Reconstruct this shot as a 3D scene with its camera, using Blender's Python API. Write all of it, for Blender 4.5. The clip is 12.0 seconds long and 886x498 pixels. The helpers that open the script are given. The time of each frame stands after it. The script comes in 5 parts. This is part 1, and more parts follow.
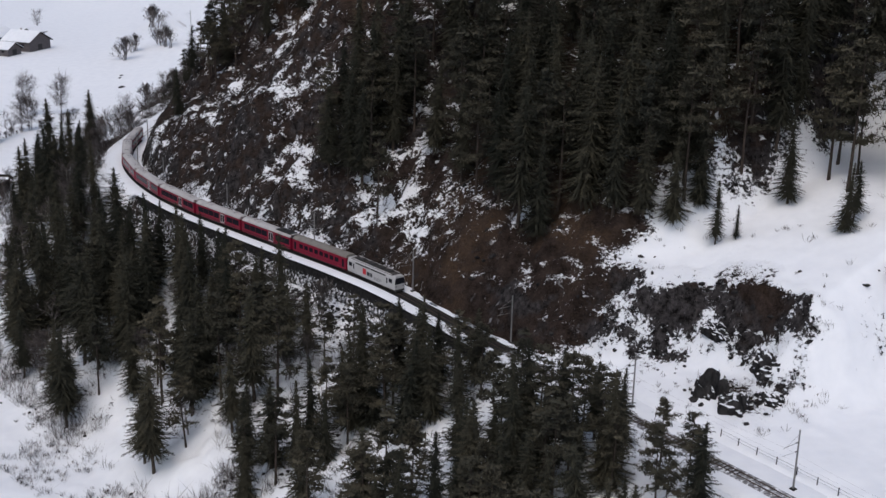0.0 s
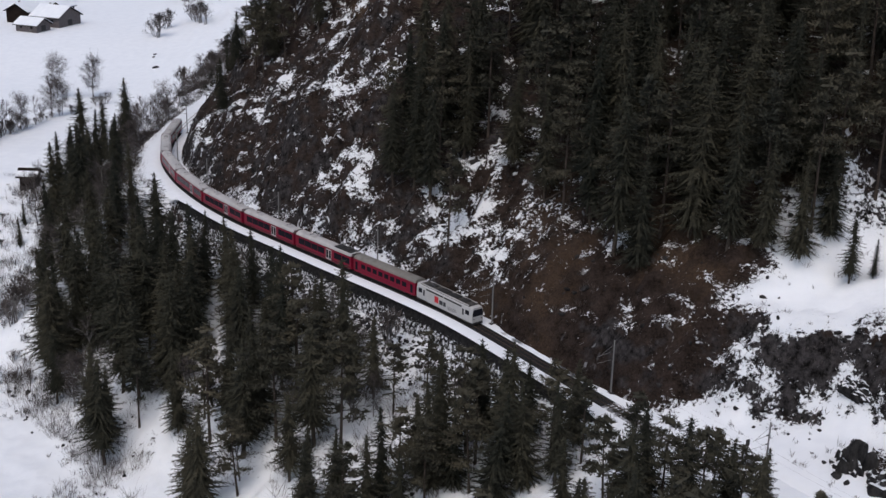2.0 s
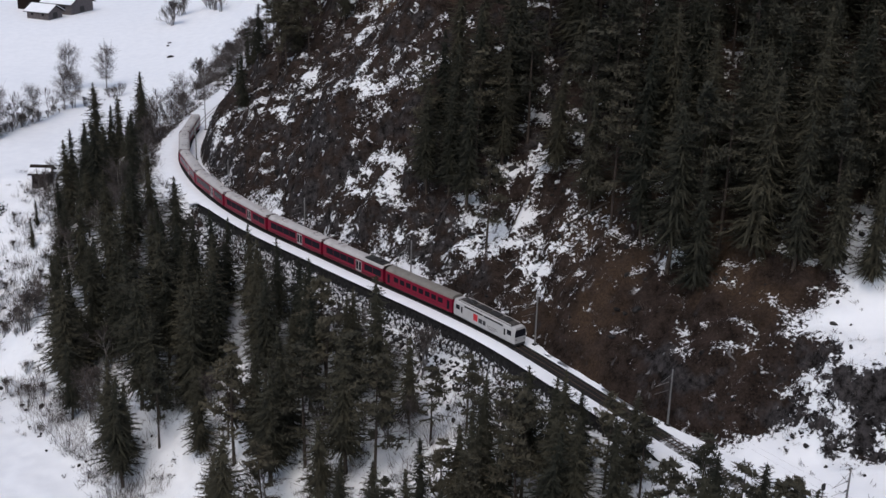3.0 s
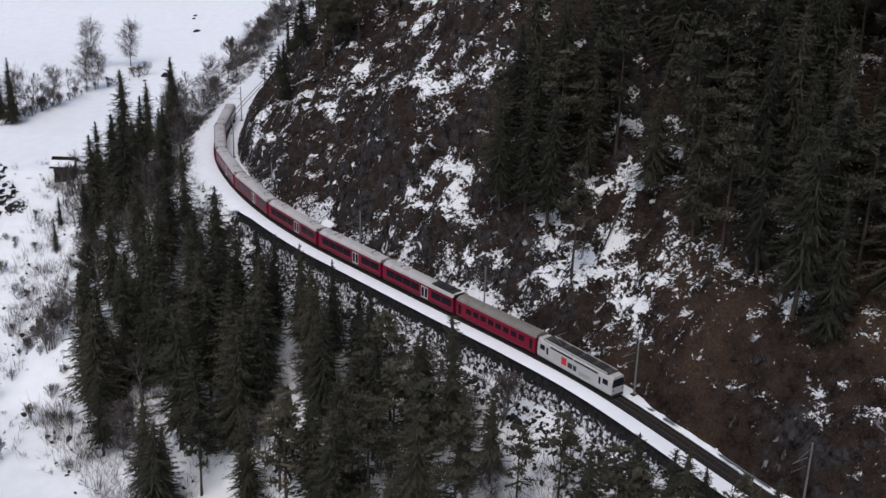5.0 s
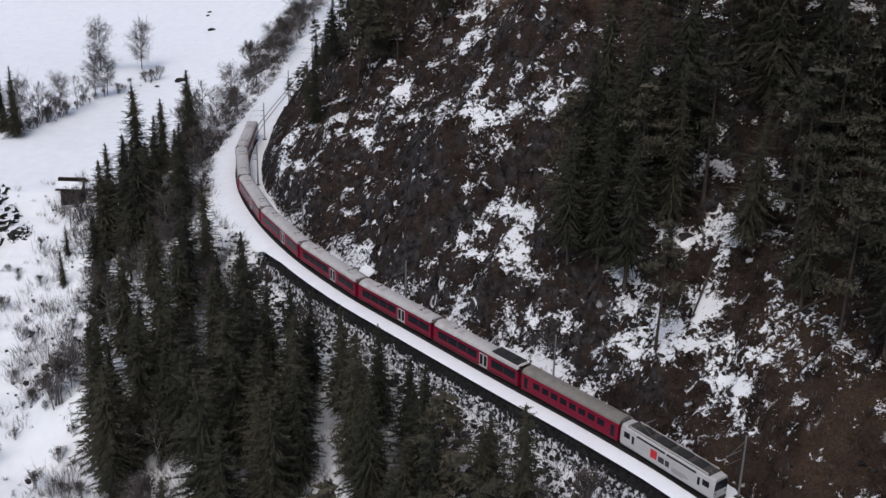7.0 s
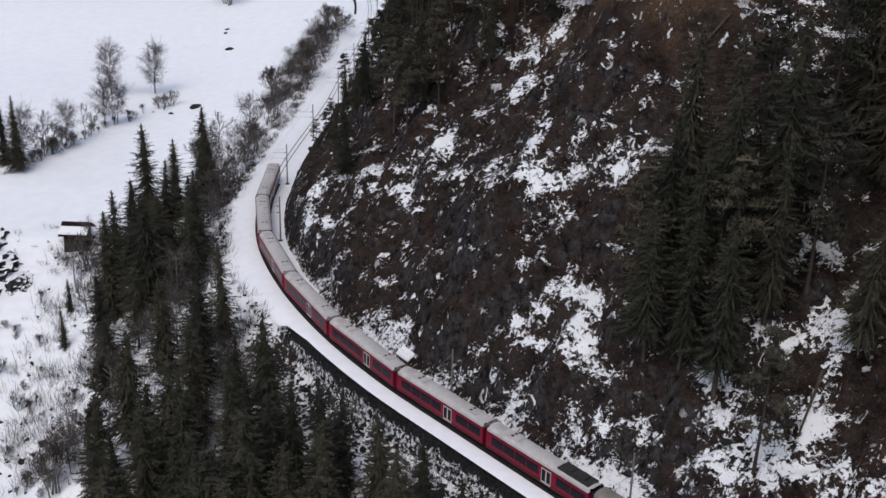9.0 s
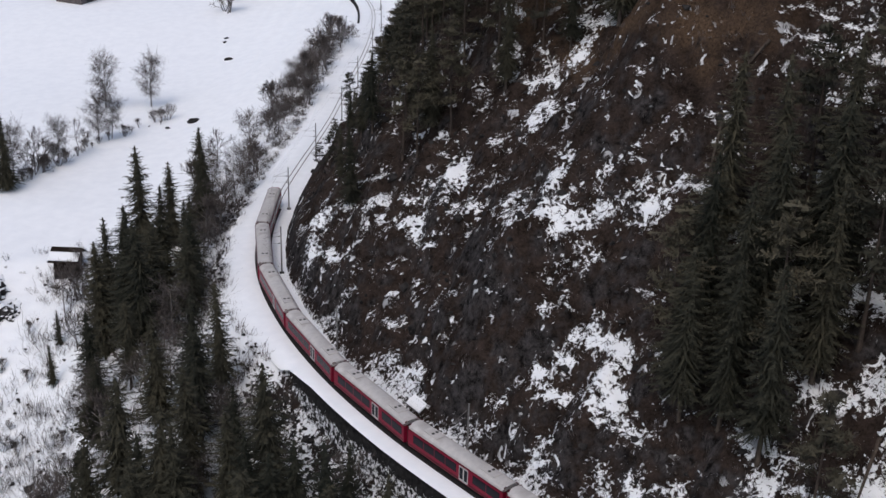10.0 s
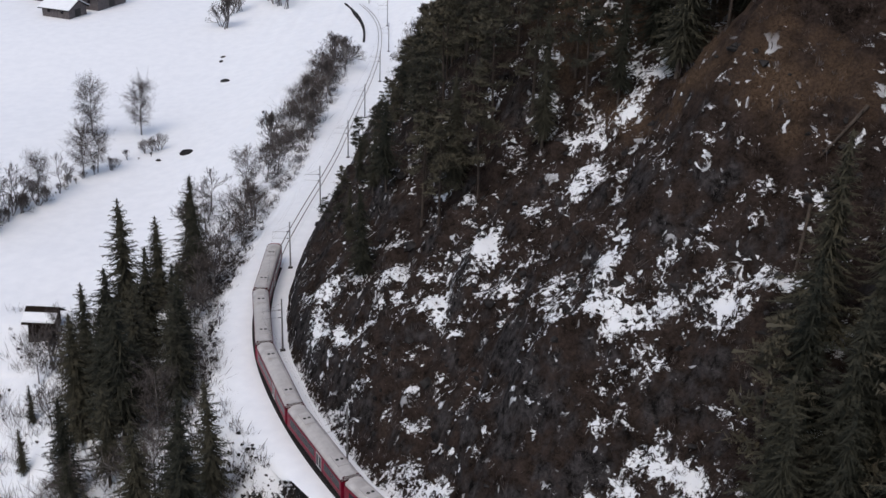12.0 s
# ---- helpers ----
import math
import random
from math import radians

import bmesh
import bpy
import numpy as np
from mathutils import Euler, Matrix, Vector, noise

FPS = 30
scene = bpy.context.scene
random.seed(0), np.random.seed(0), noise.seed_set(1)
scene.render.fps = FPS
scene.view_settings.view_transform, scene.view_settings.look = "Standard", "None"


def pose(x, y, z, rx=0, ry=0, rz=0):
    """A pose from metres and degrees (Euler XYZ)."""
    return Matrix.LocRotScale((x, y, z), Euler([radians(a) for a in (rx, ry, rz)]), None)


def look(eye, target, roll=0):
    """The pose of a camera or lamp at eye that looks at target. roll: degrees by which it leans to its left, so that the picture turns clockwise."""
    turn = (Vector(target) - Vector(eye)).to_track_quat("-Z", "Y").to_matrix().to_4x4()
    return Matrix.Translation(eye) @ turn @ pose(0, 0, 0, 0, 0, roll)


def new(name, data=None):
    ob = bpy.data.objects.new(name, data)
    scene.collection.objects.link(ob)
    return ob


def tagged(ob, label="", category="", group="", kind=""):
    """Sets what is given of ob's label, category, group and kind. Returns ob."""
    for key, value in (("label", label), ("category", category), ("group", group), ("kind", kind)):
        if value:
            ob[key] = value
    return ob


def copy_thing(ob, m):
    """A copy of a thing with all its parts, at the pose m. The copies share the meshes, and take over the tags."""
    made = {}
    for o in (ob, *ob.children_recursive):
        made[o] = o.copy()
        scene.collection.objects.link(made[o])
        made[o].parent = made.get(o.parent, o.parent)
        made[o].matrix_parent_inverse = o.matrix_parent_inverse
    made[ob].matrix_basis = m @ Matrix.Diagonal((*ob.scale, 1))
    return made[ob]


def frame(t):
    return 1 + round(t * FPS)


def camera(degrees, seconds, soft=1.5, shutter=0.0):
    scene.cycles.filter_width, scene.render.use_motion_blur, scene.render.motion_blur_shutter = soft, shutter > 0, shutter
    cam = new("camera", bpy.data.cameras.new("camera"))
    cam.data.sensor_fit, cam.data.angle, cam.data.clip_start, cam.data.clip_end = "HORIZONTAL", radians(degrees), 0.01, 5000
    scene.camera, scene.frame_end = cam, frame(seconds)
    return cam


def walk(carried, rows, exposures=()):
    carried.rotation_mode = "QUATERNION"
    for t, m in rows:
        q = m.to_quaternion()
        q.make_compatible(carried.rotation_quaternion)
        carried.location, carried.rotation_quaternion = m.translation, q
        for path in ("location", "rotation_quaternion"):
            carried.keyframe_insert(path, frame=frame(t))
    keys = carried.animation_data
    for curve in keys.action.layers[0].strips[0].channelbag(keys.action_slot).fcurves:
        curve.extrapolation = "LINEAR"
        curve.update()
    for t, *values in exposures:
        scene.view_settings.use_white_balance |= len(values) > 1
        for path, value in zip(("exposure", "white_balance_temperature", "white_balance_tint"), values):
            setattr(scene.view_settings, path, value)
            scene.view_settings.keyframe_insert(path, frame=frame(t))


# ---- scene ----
cam = camera(40.93, 12.0)
ROWS = [  # seconds, eye, yaw, pitch and lean to the left in degrees
    (0, 0.41, 0.09, 75.55, 0.016, -16.943, 1.424),
    (0.5, -2.21, 7.16, 76.25, 0.325, -17.381, 1.450),
    (1, -4.82, 14.12, 76.92, 0.631, -17.824, 1.494),
    (1.5, -7.50, 21.10, 77.49, 0.965, -18.239, 1.541),
    (2, -10.15, 27.99, 78.01, 1.207, -18.648, 1.545),
    (2.5, -12.97, 34.88, 78.53, 1.436, -19.090, 1.604),
    (3, -15.72, 41.57, 79.05, 1.641, -19.538, 1.631),
    (5, -27.04, 68.46, 80.86, 2.342, -21.597, 1.645),
    (5.5, -29.75, 75.34, 81.31, 2.527, -22.157, 1.606),
    (6, -32.08, 82.15, 81.76, 2.564, -22.548, 1.554),
    (6.5, -34.30, 89.08, 82.23, 2.609, -22.588, 1.524),
    (7, -36.22, 95.87, 82.63, 2.739, -22.656, 1.482),
    (9, -43.13, 123.32, 83.98, 3.503, -22.734, 1.621),
    (9.5, -44.68, 130.28, 84.23, 3.516, -22.728, 1.670),
    (10, -46.16, 137.15, 84.43, 3.487, -22.776, 1.717),
    (10.5, -47.74, 144.11, 84.70, 3.460, -22.790, 1.748),
    (11, -49.20, 150.92, 84.93, 3.419, -22.855, 1.732),
    (11.5, -50.66, 157.91, 85.19, 3.408, -22.858, 1.789),
    (12, -51.85, 164.80, 85.46, 3.459, -22.945, 1.768),
]
walk(cam, [(t, pose(x, y, z, 0, 0, yaw) @ pose(0, 0, 0, 90 + pitch) @ pose(0, 0, 0, 0, 0, lean)) for t, x, y, z, yaw, pitch, lean in ROWS],
     exposures=[(0.0, 0.30, 6700, 10), (3.0, 0.41, 6720, 10), (5.0, 0.46, 6730, 10), (12.0, 0.46, 6800, 10)])

# ---- light: an overcast winter day ----
SUN_UP, SUN_TURN = 60.0, 200.0
world = bpy.data.worlds.new("overcast_sky")
scene.world = world
world.use_nodes = True
nt = world.node_tree
sky = nt.nodes.new("ShaderNodeTexSky")
sky.sky_type, sky.sun_disc = "NISHITA", False
sky.sun_elevation, sky.sun_rotation = radians(SUN_UP), radians(SUN_TURN)
sky.dust_density, sky.ozone_density, sky.air_density = 2.5, 1.0, 1.0
nt.links.new(sky.outputs["Color"], nt.nodes["Background"].inputs["Color"])
nt.nodes["Background"].inputs["Strength"].default_value = 0.118
sun = new("sun", bpy.data.lights.new("sun", "SUN"))
sun.data.energy, sun.data.angle, sun.data.color = 0.6, radians(50), (1.0, 0.97, 0.95)
sun.matrix_world = look((0, 0, 300), (300 * math.sin(radians(SUN_TURN)) * -1, 300 * math.cos(radians(SUN_TURN)) * -1, 300 - 300 * math.tan(radians(SUN_UP))))


# ---- materials ----
class Nodes:
    """Short hand for building a node material."""

    def __init__(self, name, roughness=0.8, metallic=0.0, gloss=0.12):
        self.mat = bpy.data.materials.new(name)
        self.mat.use_nodes = True
        self.t = self.mat.node_tree
        self.bsdf = self.t.nodes["Principled BSDF"]
        self.bsdf.inputs["Roughness"].default_value = roughness
        self.bsdf.inputs["Metallic"].default_value = metallic
        self.bsdf.inputs["Specular IOR Level"].default_value = gloss
        self.coord = self.t.nodes.new("ShaderNodeTexCoord")

    def put(self, a, b):
        if isinstance(a, bpy.types.NodeSocket):
            self.t.links.new(a, b)
        else:
            b.default_value = a

    def noise(self, scale, detail=4.0, rough=0.55, stretch=(1, 1, 1), turn=(0, 0, 0), space="Object", distort=0.0):
        m = self.t.nodes.new("ShaderNodeMapping")
        m.inputs["Scale"].default_value, m.inputs["Rotation"].default_value = stretch, turn
        self.t.links.new(self.coord.outputs[space], m.inputs["Vector"])
        n = self.t.nodes.new("ShaderNodeTexNoise")
        n.inputs["Scale"].default_value, n.inputs["Detail"].default_value = scale, detail
        n.inputs["Roughness"].default_value, n.inputs["Distortion"].default_value = rough, distort
        self.t.links.new(m.outputs["Vector"], n.inputs["Vector"])
        return n.outputs["Fac"]

    def math(self, op, a, b=0.0, c=0.0, clamp=False):
        n = self.t.nodes.new("ShaderNodeMath")
        n.operation, n.use_clamp = op, clamp
        for k, v in enumerate((a, b, c)):
            self.put(v, n.inputs[k])
        return n.outputs[0]

    def span(self, v, a, b, to0=0.0, to1=1.0):
        n = self.t.nodes.new("ShaderNodeMapRange")
        for k, x in enumerate((v, a, b, to0, to1)):
            self.put(x, n.inputs[k])
        return n.outputs[0]

    def mix(self, f, a, b):
        n = self.t.nodes.new("ShaderNodeMix")
        n.data_type = "RGBA"
        self.put(f, n.inputs[0])
        for v, k in ((a, 6), (b, 7)):
            self.put((*v, 1) if isinstance(v, tuple) else v, n.inputs[k])
        return n.outputs[2]

    def random(self):
        return self.t.nodes.new("ShaderNodeObjectInfo").outputs["Random"]

    def island(self):
        return self.t.nodes.new("ShaderNodeNewGeometry").outputs["Random Per Island"]

    def attribute(self, name):
        n = self.t.nodes.new("ShaderNodeAttribute")
        n.attribute_name = name
        return n.outputs["Fac"]

    def slope(self):
        g = self.t.nodes.new("ShaderNodeNewGeometry")
        x = self.t.nodes.new("ShaderNodeSeparateXYZ")
        self.t.links.new(g.outputs["Normal"], x.inputs[0])
        return x.outputs["Z"]

    def bump(self, height, strength, distance):
        n = self.t.nodes.new("ShaderNodeBump")
        n.inputs["Strength"].default_value, n.inputs["Distance"].default_value = strength, distance
        self.t.links.new(height, n.inputs["Height"])
        self.t.links.new(n.outputs["Normal"], self.bsdf.inputs["Normal"])

    def done(self, colour, roughness=None):
        self.put((*colour, 1) if isinstance(colour, tuple) else colour, self.bsdf.inputs["Base Color"])
        if roughness is not None:
            self.put(roughness, self.bsdf.inputs["Roughness"])
        return self.mat


def plain(name, colour, roughness=0.6, metallic=0.0, vary=0.15, scale=1.5, dirt=(0.06, 0.05, 0.045), grime=0.2):
    """Paint or metal with soft tone changes and some grime."""
    n = Nodes(name, roughness, metallic, 0.2)
    tone = n.span(n.noise(scale, 5), 0.3, 0.7, 1 - vary, 1 + vary)
    c = n.mix(n.math("MULTIPLY", n.span(n.noise(scale * 0.6, 6, 0.65), 0.5, 0.75), grime), colour, dirt)
    v = n.t.nodes.new("ShaderNodeHueSaturation")
    n.put(tone, v.inputs["Value"])
    n.put(c, v.inputs["Color"])
    return n.done(v.outputs[0], n.span(n.noise(scale * 3, 3), 0.3, 0.7, roughness - 0.08, min(1, roughness + 0.1)))


SNOW, SNOW_SHADE = (0.83, 0.845, 0.868), (0.785, 0.802, 0.83)


def ground_material():
    n = Nodes("snowy_hillside", 0.95, gloss=0.02)
    cover, grass = n.attribute("cover"), n.attribute("grass")
    big, mid, fine = n.noise(0.16, 4, 0.6, distort=0.5), n.noise(0.5, 8, 0.66, (1, 1, 0.9), distort=0.5), n.noise(1.5, 8, 0.72, distort=0.6)
    field = n.math("ADD", n.math("ADD", n.math("MULTIPLY", big, 0.40), n.math("MULTIPLY", mid, 0.48)), n.math("MULTIPLY", fine, 1.20))
    field = n.math("ADD", field, n.math("MULTIPLY", n.math("SUBTRACT", n.slope(), 0.66), 0.7))
    level = n.span(cover, 0, 1, 1.335, 0.62)
    snow = n.span(n.math("SUBTRACT", field, level), -0.02, 0.04)
    crumbs = n.math("MULTIPLY", n.span(n.noise(0.5, 6, 0.62, (1, 1, 0.9), distort=0.8), 0.61, 0.64), n.span(n.noise(0.13, 3), 0.42, 0.54))
    snow = n.math("MAXIMUM", snow, n.math("MULTIPLY", crumbs, n.span(cover, 0.08, 0.22)))
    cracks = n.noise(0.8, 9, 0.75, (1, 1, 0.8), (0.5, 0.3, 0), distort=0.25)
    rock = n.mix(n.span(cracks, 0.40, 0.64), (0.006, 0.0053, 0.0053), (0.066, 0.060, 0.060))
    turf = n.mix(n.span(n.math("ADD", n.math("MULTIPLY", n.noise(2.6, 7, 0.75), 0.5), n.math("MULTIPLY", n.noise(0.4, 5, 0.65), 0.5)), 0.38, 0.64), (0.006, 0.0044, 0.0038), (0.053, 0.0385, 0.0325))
    rust = n.mix(n.span(n.noise(3.0, 6, 0.75), 0.3, 0.7), (0.014, 0.009, 0.006), (0.125, 0.082, 0.054))
    turf = n.mix(n.math("MULTIPLY", n.span(n.noise(0.11, 4, 0.6), 0.42, 0.62), n.span(grass, 0.82, 0.95)), turf, rust)
    bare = n.math("ADD", n.math("MULTIPLY", n.math("SUBTRACT", n.noise(0.3, 6, 0.6), 0.5), 1.6), n.span(n.slope(), 0.3, 0.75, -0.5, 0.22))
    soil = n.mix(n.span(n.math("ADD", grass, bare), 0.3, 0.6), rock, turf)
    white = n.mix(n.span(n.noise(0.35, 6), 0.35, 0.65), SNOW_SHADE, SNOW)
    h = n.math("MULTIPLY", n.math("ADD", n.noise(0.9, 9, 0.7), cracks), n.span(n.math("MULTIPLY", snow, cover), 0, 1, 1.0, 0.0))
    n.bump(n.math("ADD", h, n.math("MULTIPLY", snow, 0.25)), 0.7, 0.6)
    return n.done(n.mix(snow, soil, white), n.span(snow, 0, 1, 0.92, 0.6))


def snow_material(name, dirt=0.0):
    n = Nodes(name, 0.6)
    white = n.mix(n.span(n.noise(0.5, 6), 0.35, 0.65), SNOW_SHADE, SNOW)
    c = n.mix(n.math("MULTIPLY", n.span(n.noise(1.3, 7, 0.7), 0.40, 0.52), dirt), white, (0.045, 0.04, 0.038))
    n.bump(n.noise(0.8, 8, 0.6), 0.25, 0.2)
    return n.done(c)


def needle_material(name, dark, light):
    n = Nodes(name, 0.85, gloss=0.03)
    t = n.math("ADD", n.math("MULTIPLY", n.random(), 0.75), n.math("MULTIPLY", n.island(), 0.25))
    return n.done(n.mix(t, dark, light))


def bark_material(name, dark, light, scale=3.0):
    n = Nodes(name, 0.9, gloss=0.04)
    c = n.mix(n.span(n.noise(scale, 7, 0.7, (1, 1, 0.25)), 0.35, 0.65), dark, light)
    n.bump(n.noise(scale * 2, 6, 0.7, (1, 1, 0.2)), 0.6, 0.05)
    return n.done(c)


def wall_material():
    n = Nodes("rubble_wall", 0.95, gloss=0.03)
    stone = n.mix(n.span(n.noise(1.6, 8, 0.7), 0.3, 0.7), (0.006, 0.006, 0.0065), (0.042, 0.040, 0.040))
    n.bump(n.noise(2.2, 8, 0.7), 0.8, 0.3)
    z = n.t.nodes.new("ShaderNodeSeparateXYZ")
    n.t.links.new(n.coord.outputs["Object"], z.inputs[0])
    lodged = n.math("ADD", n.noise(1.5, 7, 0.72, distort=0.6), n.span(z.outputs["Z"], -2.7, -1.3, 0.035, -0.16))
    return n.done(n.mix(n.span(lodged, 0.54, 0.57), stone, SNOW_SHADE))


def crag_material(name, dark, light):
    n = Nodes(name, 0.9, gloss=0.04)
    stone = n.mix(n.span(n.noise(0.9, 9, 0.72, (1, 1, 0.35), (0.5, 0.3, 0)), 0.35, 0.66), dark, light)
    n.bump(n.noise(1.3, 9, 0.72, (1, 1, 0.4), (0.5, 0.3, 0)), 0.9, 0.5)
    snow = n.span(n.math("ADD", n.slope(), n.math("MULTIPLY", n.noise(1.2, 6, 0.7), 0.9)), 1.10, 1.16)
    return n.done(n.mix(snow, stone, SNOW))


def glass_material(name, colour):
    n = Nodes(name, 0.2)
    n.bsdf.inputs["Specular IOR Level"].default_value = 0.3
    n.bsdf.inputs["IOR"].default_value = 1.22
    return n.done(n.mix(n.noise(0.7, 2), colour, tuple(c * 1.6 for c in colour)))


M_GROUND = ground_material()
M_SNOW, M_SNOW_DIRTY = snow_material("fresh_snow"), snow_material("trodden_snow", 0.85)
M_SPRUCE = needle_material("spruce_needles", (0.022, 0.0245, 0.020), (0.064, 0.059, 0.042))
M_PINE = needle_material("pine_needles", (0.028, 0.030, 0.025), (0.082, 0.073, 0.052))
M_BARK, M_BARK_PINE = bark_material("spruce_bark", (0.03, 0.024, 0.02), (0.10, 0.08, 0.066)), bark_material("pine_bark", (0.028, 0.023, 0.02), (0.085, 0.066, 0.055))
M_TWIG, M_BIRCH = bark_material("bare_twigs", (0.048, 0.041, 0.039), (0.120, 0.104, 0.098), 1.0), bark_material("birch_bark", (0.05, 0.045, 0.045), (0.30, 0.28, 0.27), 2.0)
M_CRAG = crag_material("bare_crag", (0.006, 0.006, 0.0065), (0.06, 0.057, 0.056))
M_WALL, M_ROCK = wall_material(), bark_material("dark_rock", (0.010, 0.0095, 0.0095), (0.045, 0.042, 0.041), 0.8)
M_RED = plain("red_coach_paint", (0.19, 0.0025, 0.022), 0.5, 0, 0.08, 0.8, grime=0.08)
M_RED_DARK = plain("dark_red_paint", (0.07, 0.003, 0.009), 0.45, grime=0.3)
M_ROOF = plain("pale_grey_roof", (0.44, 0.42, 0.41), 0.6, 0, 0.12, 0.7, (0.2, 0.17, 0.15), 0.45)
M_ROOF_OLD = plain("weathered_roof", (0.20, 0.185, 0.165), 0.75, 0, 0.15, 0.7, grime=0.4)
M_WHITE = plain("white_loco_paint", (0.43, 0.42, 0.415), 0.4, 0, 0.05, 0.8, (0.25, 0.22, 0.2), 0.25)
M_LOCO_ROOF = plain("sooty_loco_roof", (0.05, 0.045, 0.042), 0.8, 0, 0.4, 2.5, (0.22, 0.21, 0.20), 0.5)
M_GREY, M_DARK = plain("grey_metal", (0.16, 0.16, 0.16), 0.5, 0.4), plain("dark_metal", (0.035, 0.034, 0.034), 0.6, 0.2)
M_RUBBER = plain("black_rubber", (0.02, 0.02, 0.02), 0.8)
M_GLASS = glass_material("dark_window_glass", (0.012, 0.012, 0.016))
M_LOGO_RED, M_LOGO_BLACK = plain("red_lettering", (0.5, 0.03, 0.04), 0.4, grime=0), plain("black_lettering", (0.03, 0.03, 0.035), 0.4, grime=0)
M_RAIL, M_SLEEPER = plain("rusty_rail", (0.10, 0.07, 0.055), 0.5, 0.6), plain("dark_sleeper", (0.026, 0.023, 0.022), 0.9)
M_BALLAST = plain("ballast", (0.017, 0.016, 0.016), 0.95, 0, 0.6, 3.0)
M_POLE = plain("galvanised_pole", (0.22, 0.215, 0.21), 0.55, 0.5)
M_WOOD, M_WOOD_GREY = bark_material("dark_larch_wood", (0.008, 0.006, 0.005), (0.026, 0.019, 0.016)), bark_material("grey_boards", (0.08, 0.07, 0.07), (0.17, 0.15, 0.15))
M_PLASTER = plain("pale_plaster", (0.42, 0.39, 0.38), 0.9)


# ---- building helpers ----
def link(name, mesh, mat, parent=None, label=""):
    if mat is not None and not mesh.materials:
        mesh.materials.append(mat)
    ob = new(name, mesh)
    if parent is not None:
        ob.parent = parent
    return tagged(ob, label)


def part(name, bm, mat, parent, label=""):
    mesh = bpy.data.meshes.new(name)
    bm.normal_update()
    bm.to_mesh(mesh)
    bm.free()
    return link(name, mesh, mat, parent, label)


def raw(name, verts, faces, mat, parent=None, label="", smooth=False):
    mesh = bpy.data.meshes.new(name)
    mesh.from_pydata([tuple(v) for v in verts], [], faces)
    if smooth:
        mesh.polygons.foreach_set("use_smooth", [True] * len(mesh.polygons))
    mesh.update()
    return link(name, mesh, mat, parent, label)


def thing(name, m, label, category, group=""):
    ob = new(name)
    ob.empty_display_size = 0.2
    ob.matrix_world = m
    return tagged(ob, label, category, group)


def box(bm, x0, x1, y0, y1, z0, z1, bevel=0.0):
    r = bmesh.ops.create_cube(bm, size=1)
    bmesh.ops.scale(bm, vec=(x1 - x0, y1 - y0, z1 - z0), verts=r["verts"])
    bmesh.ops.translate(bm, vec=((x0 + x1) / 2, (y0 + y1) / 2, (z0 + z1) / 2), verts=r["verts"])
    if bevel:
        es = list({e for v in r["verts"] for e in v.link_edges})
        bmesh.ops.bevel(bm, geom=es, offset=bevel, segments=2, affect="EDGES", profile=0.5)
    return bm


def boxes(*rows, bevel=0.0):
    bm = bmesh.new()
    for r in rows:
        box(bm, *r, bevel=bevel)
    return bm


def rod(bm, a, b, r0, r1=None, sides=8):
    a, b = Vector(a), Vector(b)
    r1 = r0 if r1 is None else r1
    q = (b - a).to_track_quat("Z", "Y").to_matrix()
    rings = [[bm.verts.new(p + q @ Vector((r * math.cos(k * math.tau / sides), r * math.sin(k * math.tau / sides), 0))) for k in range(sides)] for p, r in ((a, r0), (b, r1))]
    for k in range(sides):
        bm.faces.new((rings[0][k], rings[0][(k + 1) % sides], rings[1][(k + 1) % sides], rings[1][k]))
    bm.faces.new(rings[0][::-1])
    bm.faces.new(rings[1])
    return bm


def extrude_profile(profile, y0, y1, taper=1.0):
    """A closed outline in x and z, run along y."""
    bm = bmesh.new()
    rows = [[bm.verts.new((x * k, y, z)) for x, z in profile] for y, k in ((y0, 1.0), (y1, taper))]
    n = len(profile)
    for i in range(n):
        bm.faces.new((rows[0][i], rows[0][(i + 1) % n], rows[1][(i + 1) % n], rows[1][i]))
    bm.faces.new(rows[0][::-1])
    bm.faces.new(rows[1])
    bmesh.ops.recalc_face_normals(bm, faces=bm.faces)
    return bm


def strip(name, s0, s1, step, rows, mat, label="", smooth=False):
    """A band along the line: rows of (offset across, height), offsets may be functions of s."""
    ss = np.arange(s0, s1 + 0.01, step)
    x, y, nx, ny = line_at(ss)
    cols = []
    for d, z in rows:
        dd = d(ss) if callable(d) else np.full(len(ss), float(d))
        zz = z(ss) if callable(z) else np.full(len(ss), float(z))
        cols.append(np.stack([x + nx * dd, y + ny * dd, zz], 1))
    v = np.concatenate(cols)
    n, k = len(ss), len(rows)
    f = [(c * n + i, c * n + i + 1, (c + 1) * n + i + 1, (c + 1) * n + i) for c in range(k - 1) for i in range(n - 1)]
    return raw(name, v, f, mat, None, label, smooth)

# ---- the lie of the land: a railway ledge along a hillside, places given along (s) and across (d) the line ----
PLAN = [(75, 97), (60, 119.5), (45.1, 141.6), (35.9, 154.4), (21.8, 175), (7.5, 195.9), (-8.7, 219.4), (-20.8, 233.4),
        (-34.1, 246.9), (-47.3, 260.6), (-60.2, 274.3), (-71.6, 289.2), (-81.1, 305.5), (-88.3, 323), (-92.2, 342),
        (-93.3, 362.5), (-93, 381.5), (-92.3, 400.6), (-91.9, 419.5), (-92.2, 440), (-93, 490), (-95.1, 524.6),
        (-99.8, 556.6), (-109, 585), (-125, 616), (-146, 660), (-176, 744), (-200, 800)]


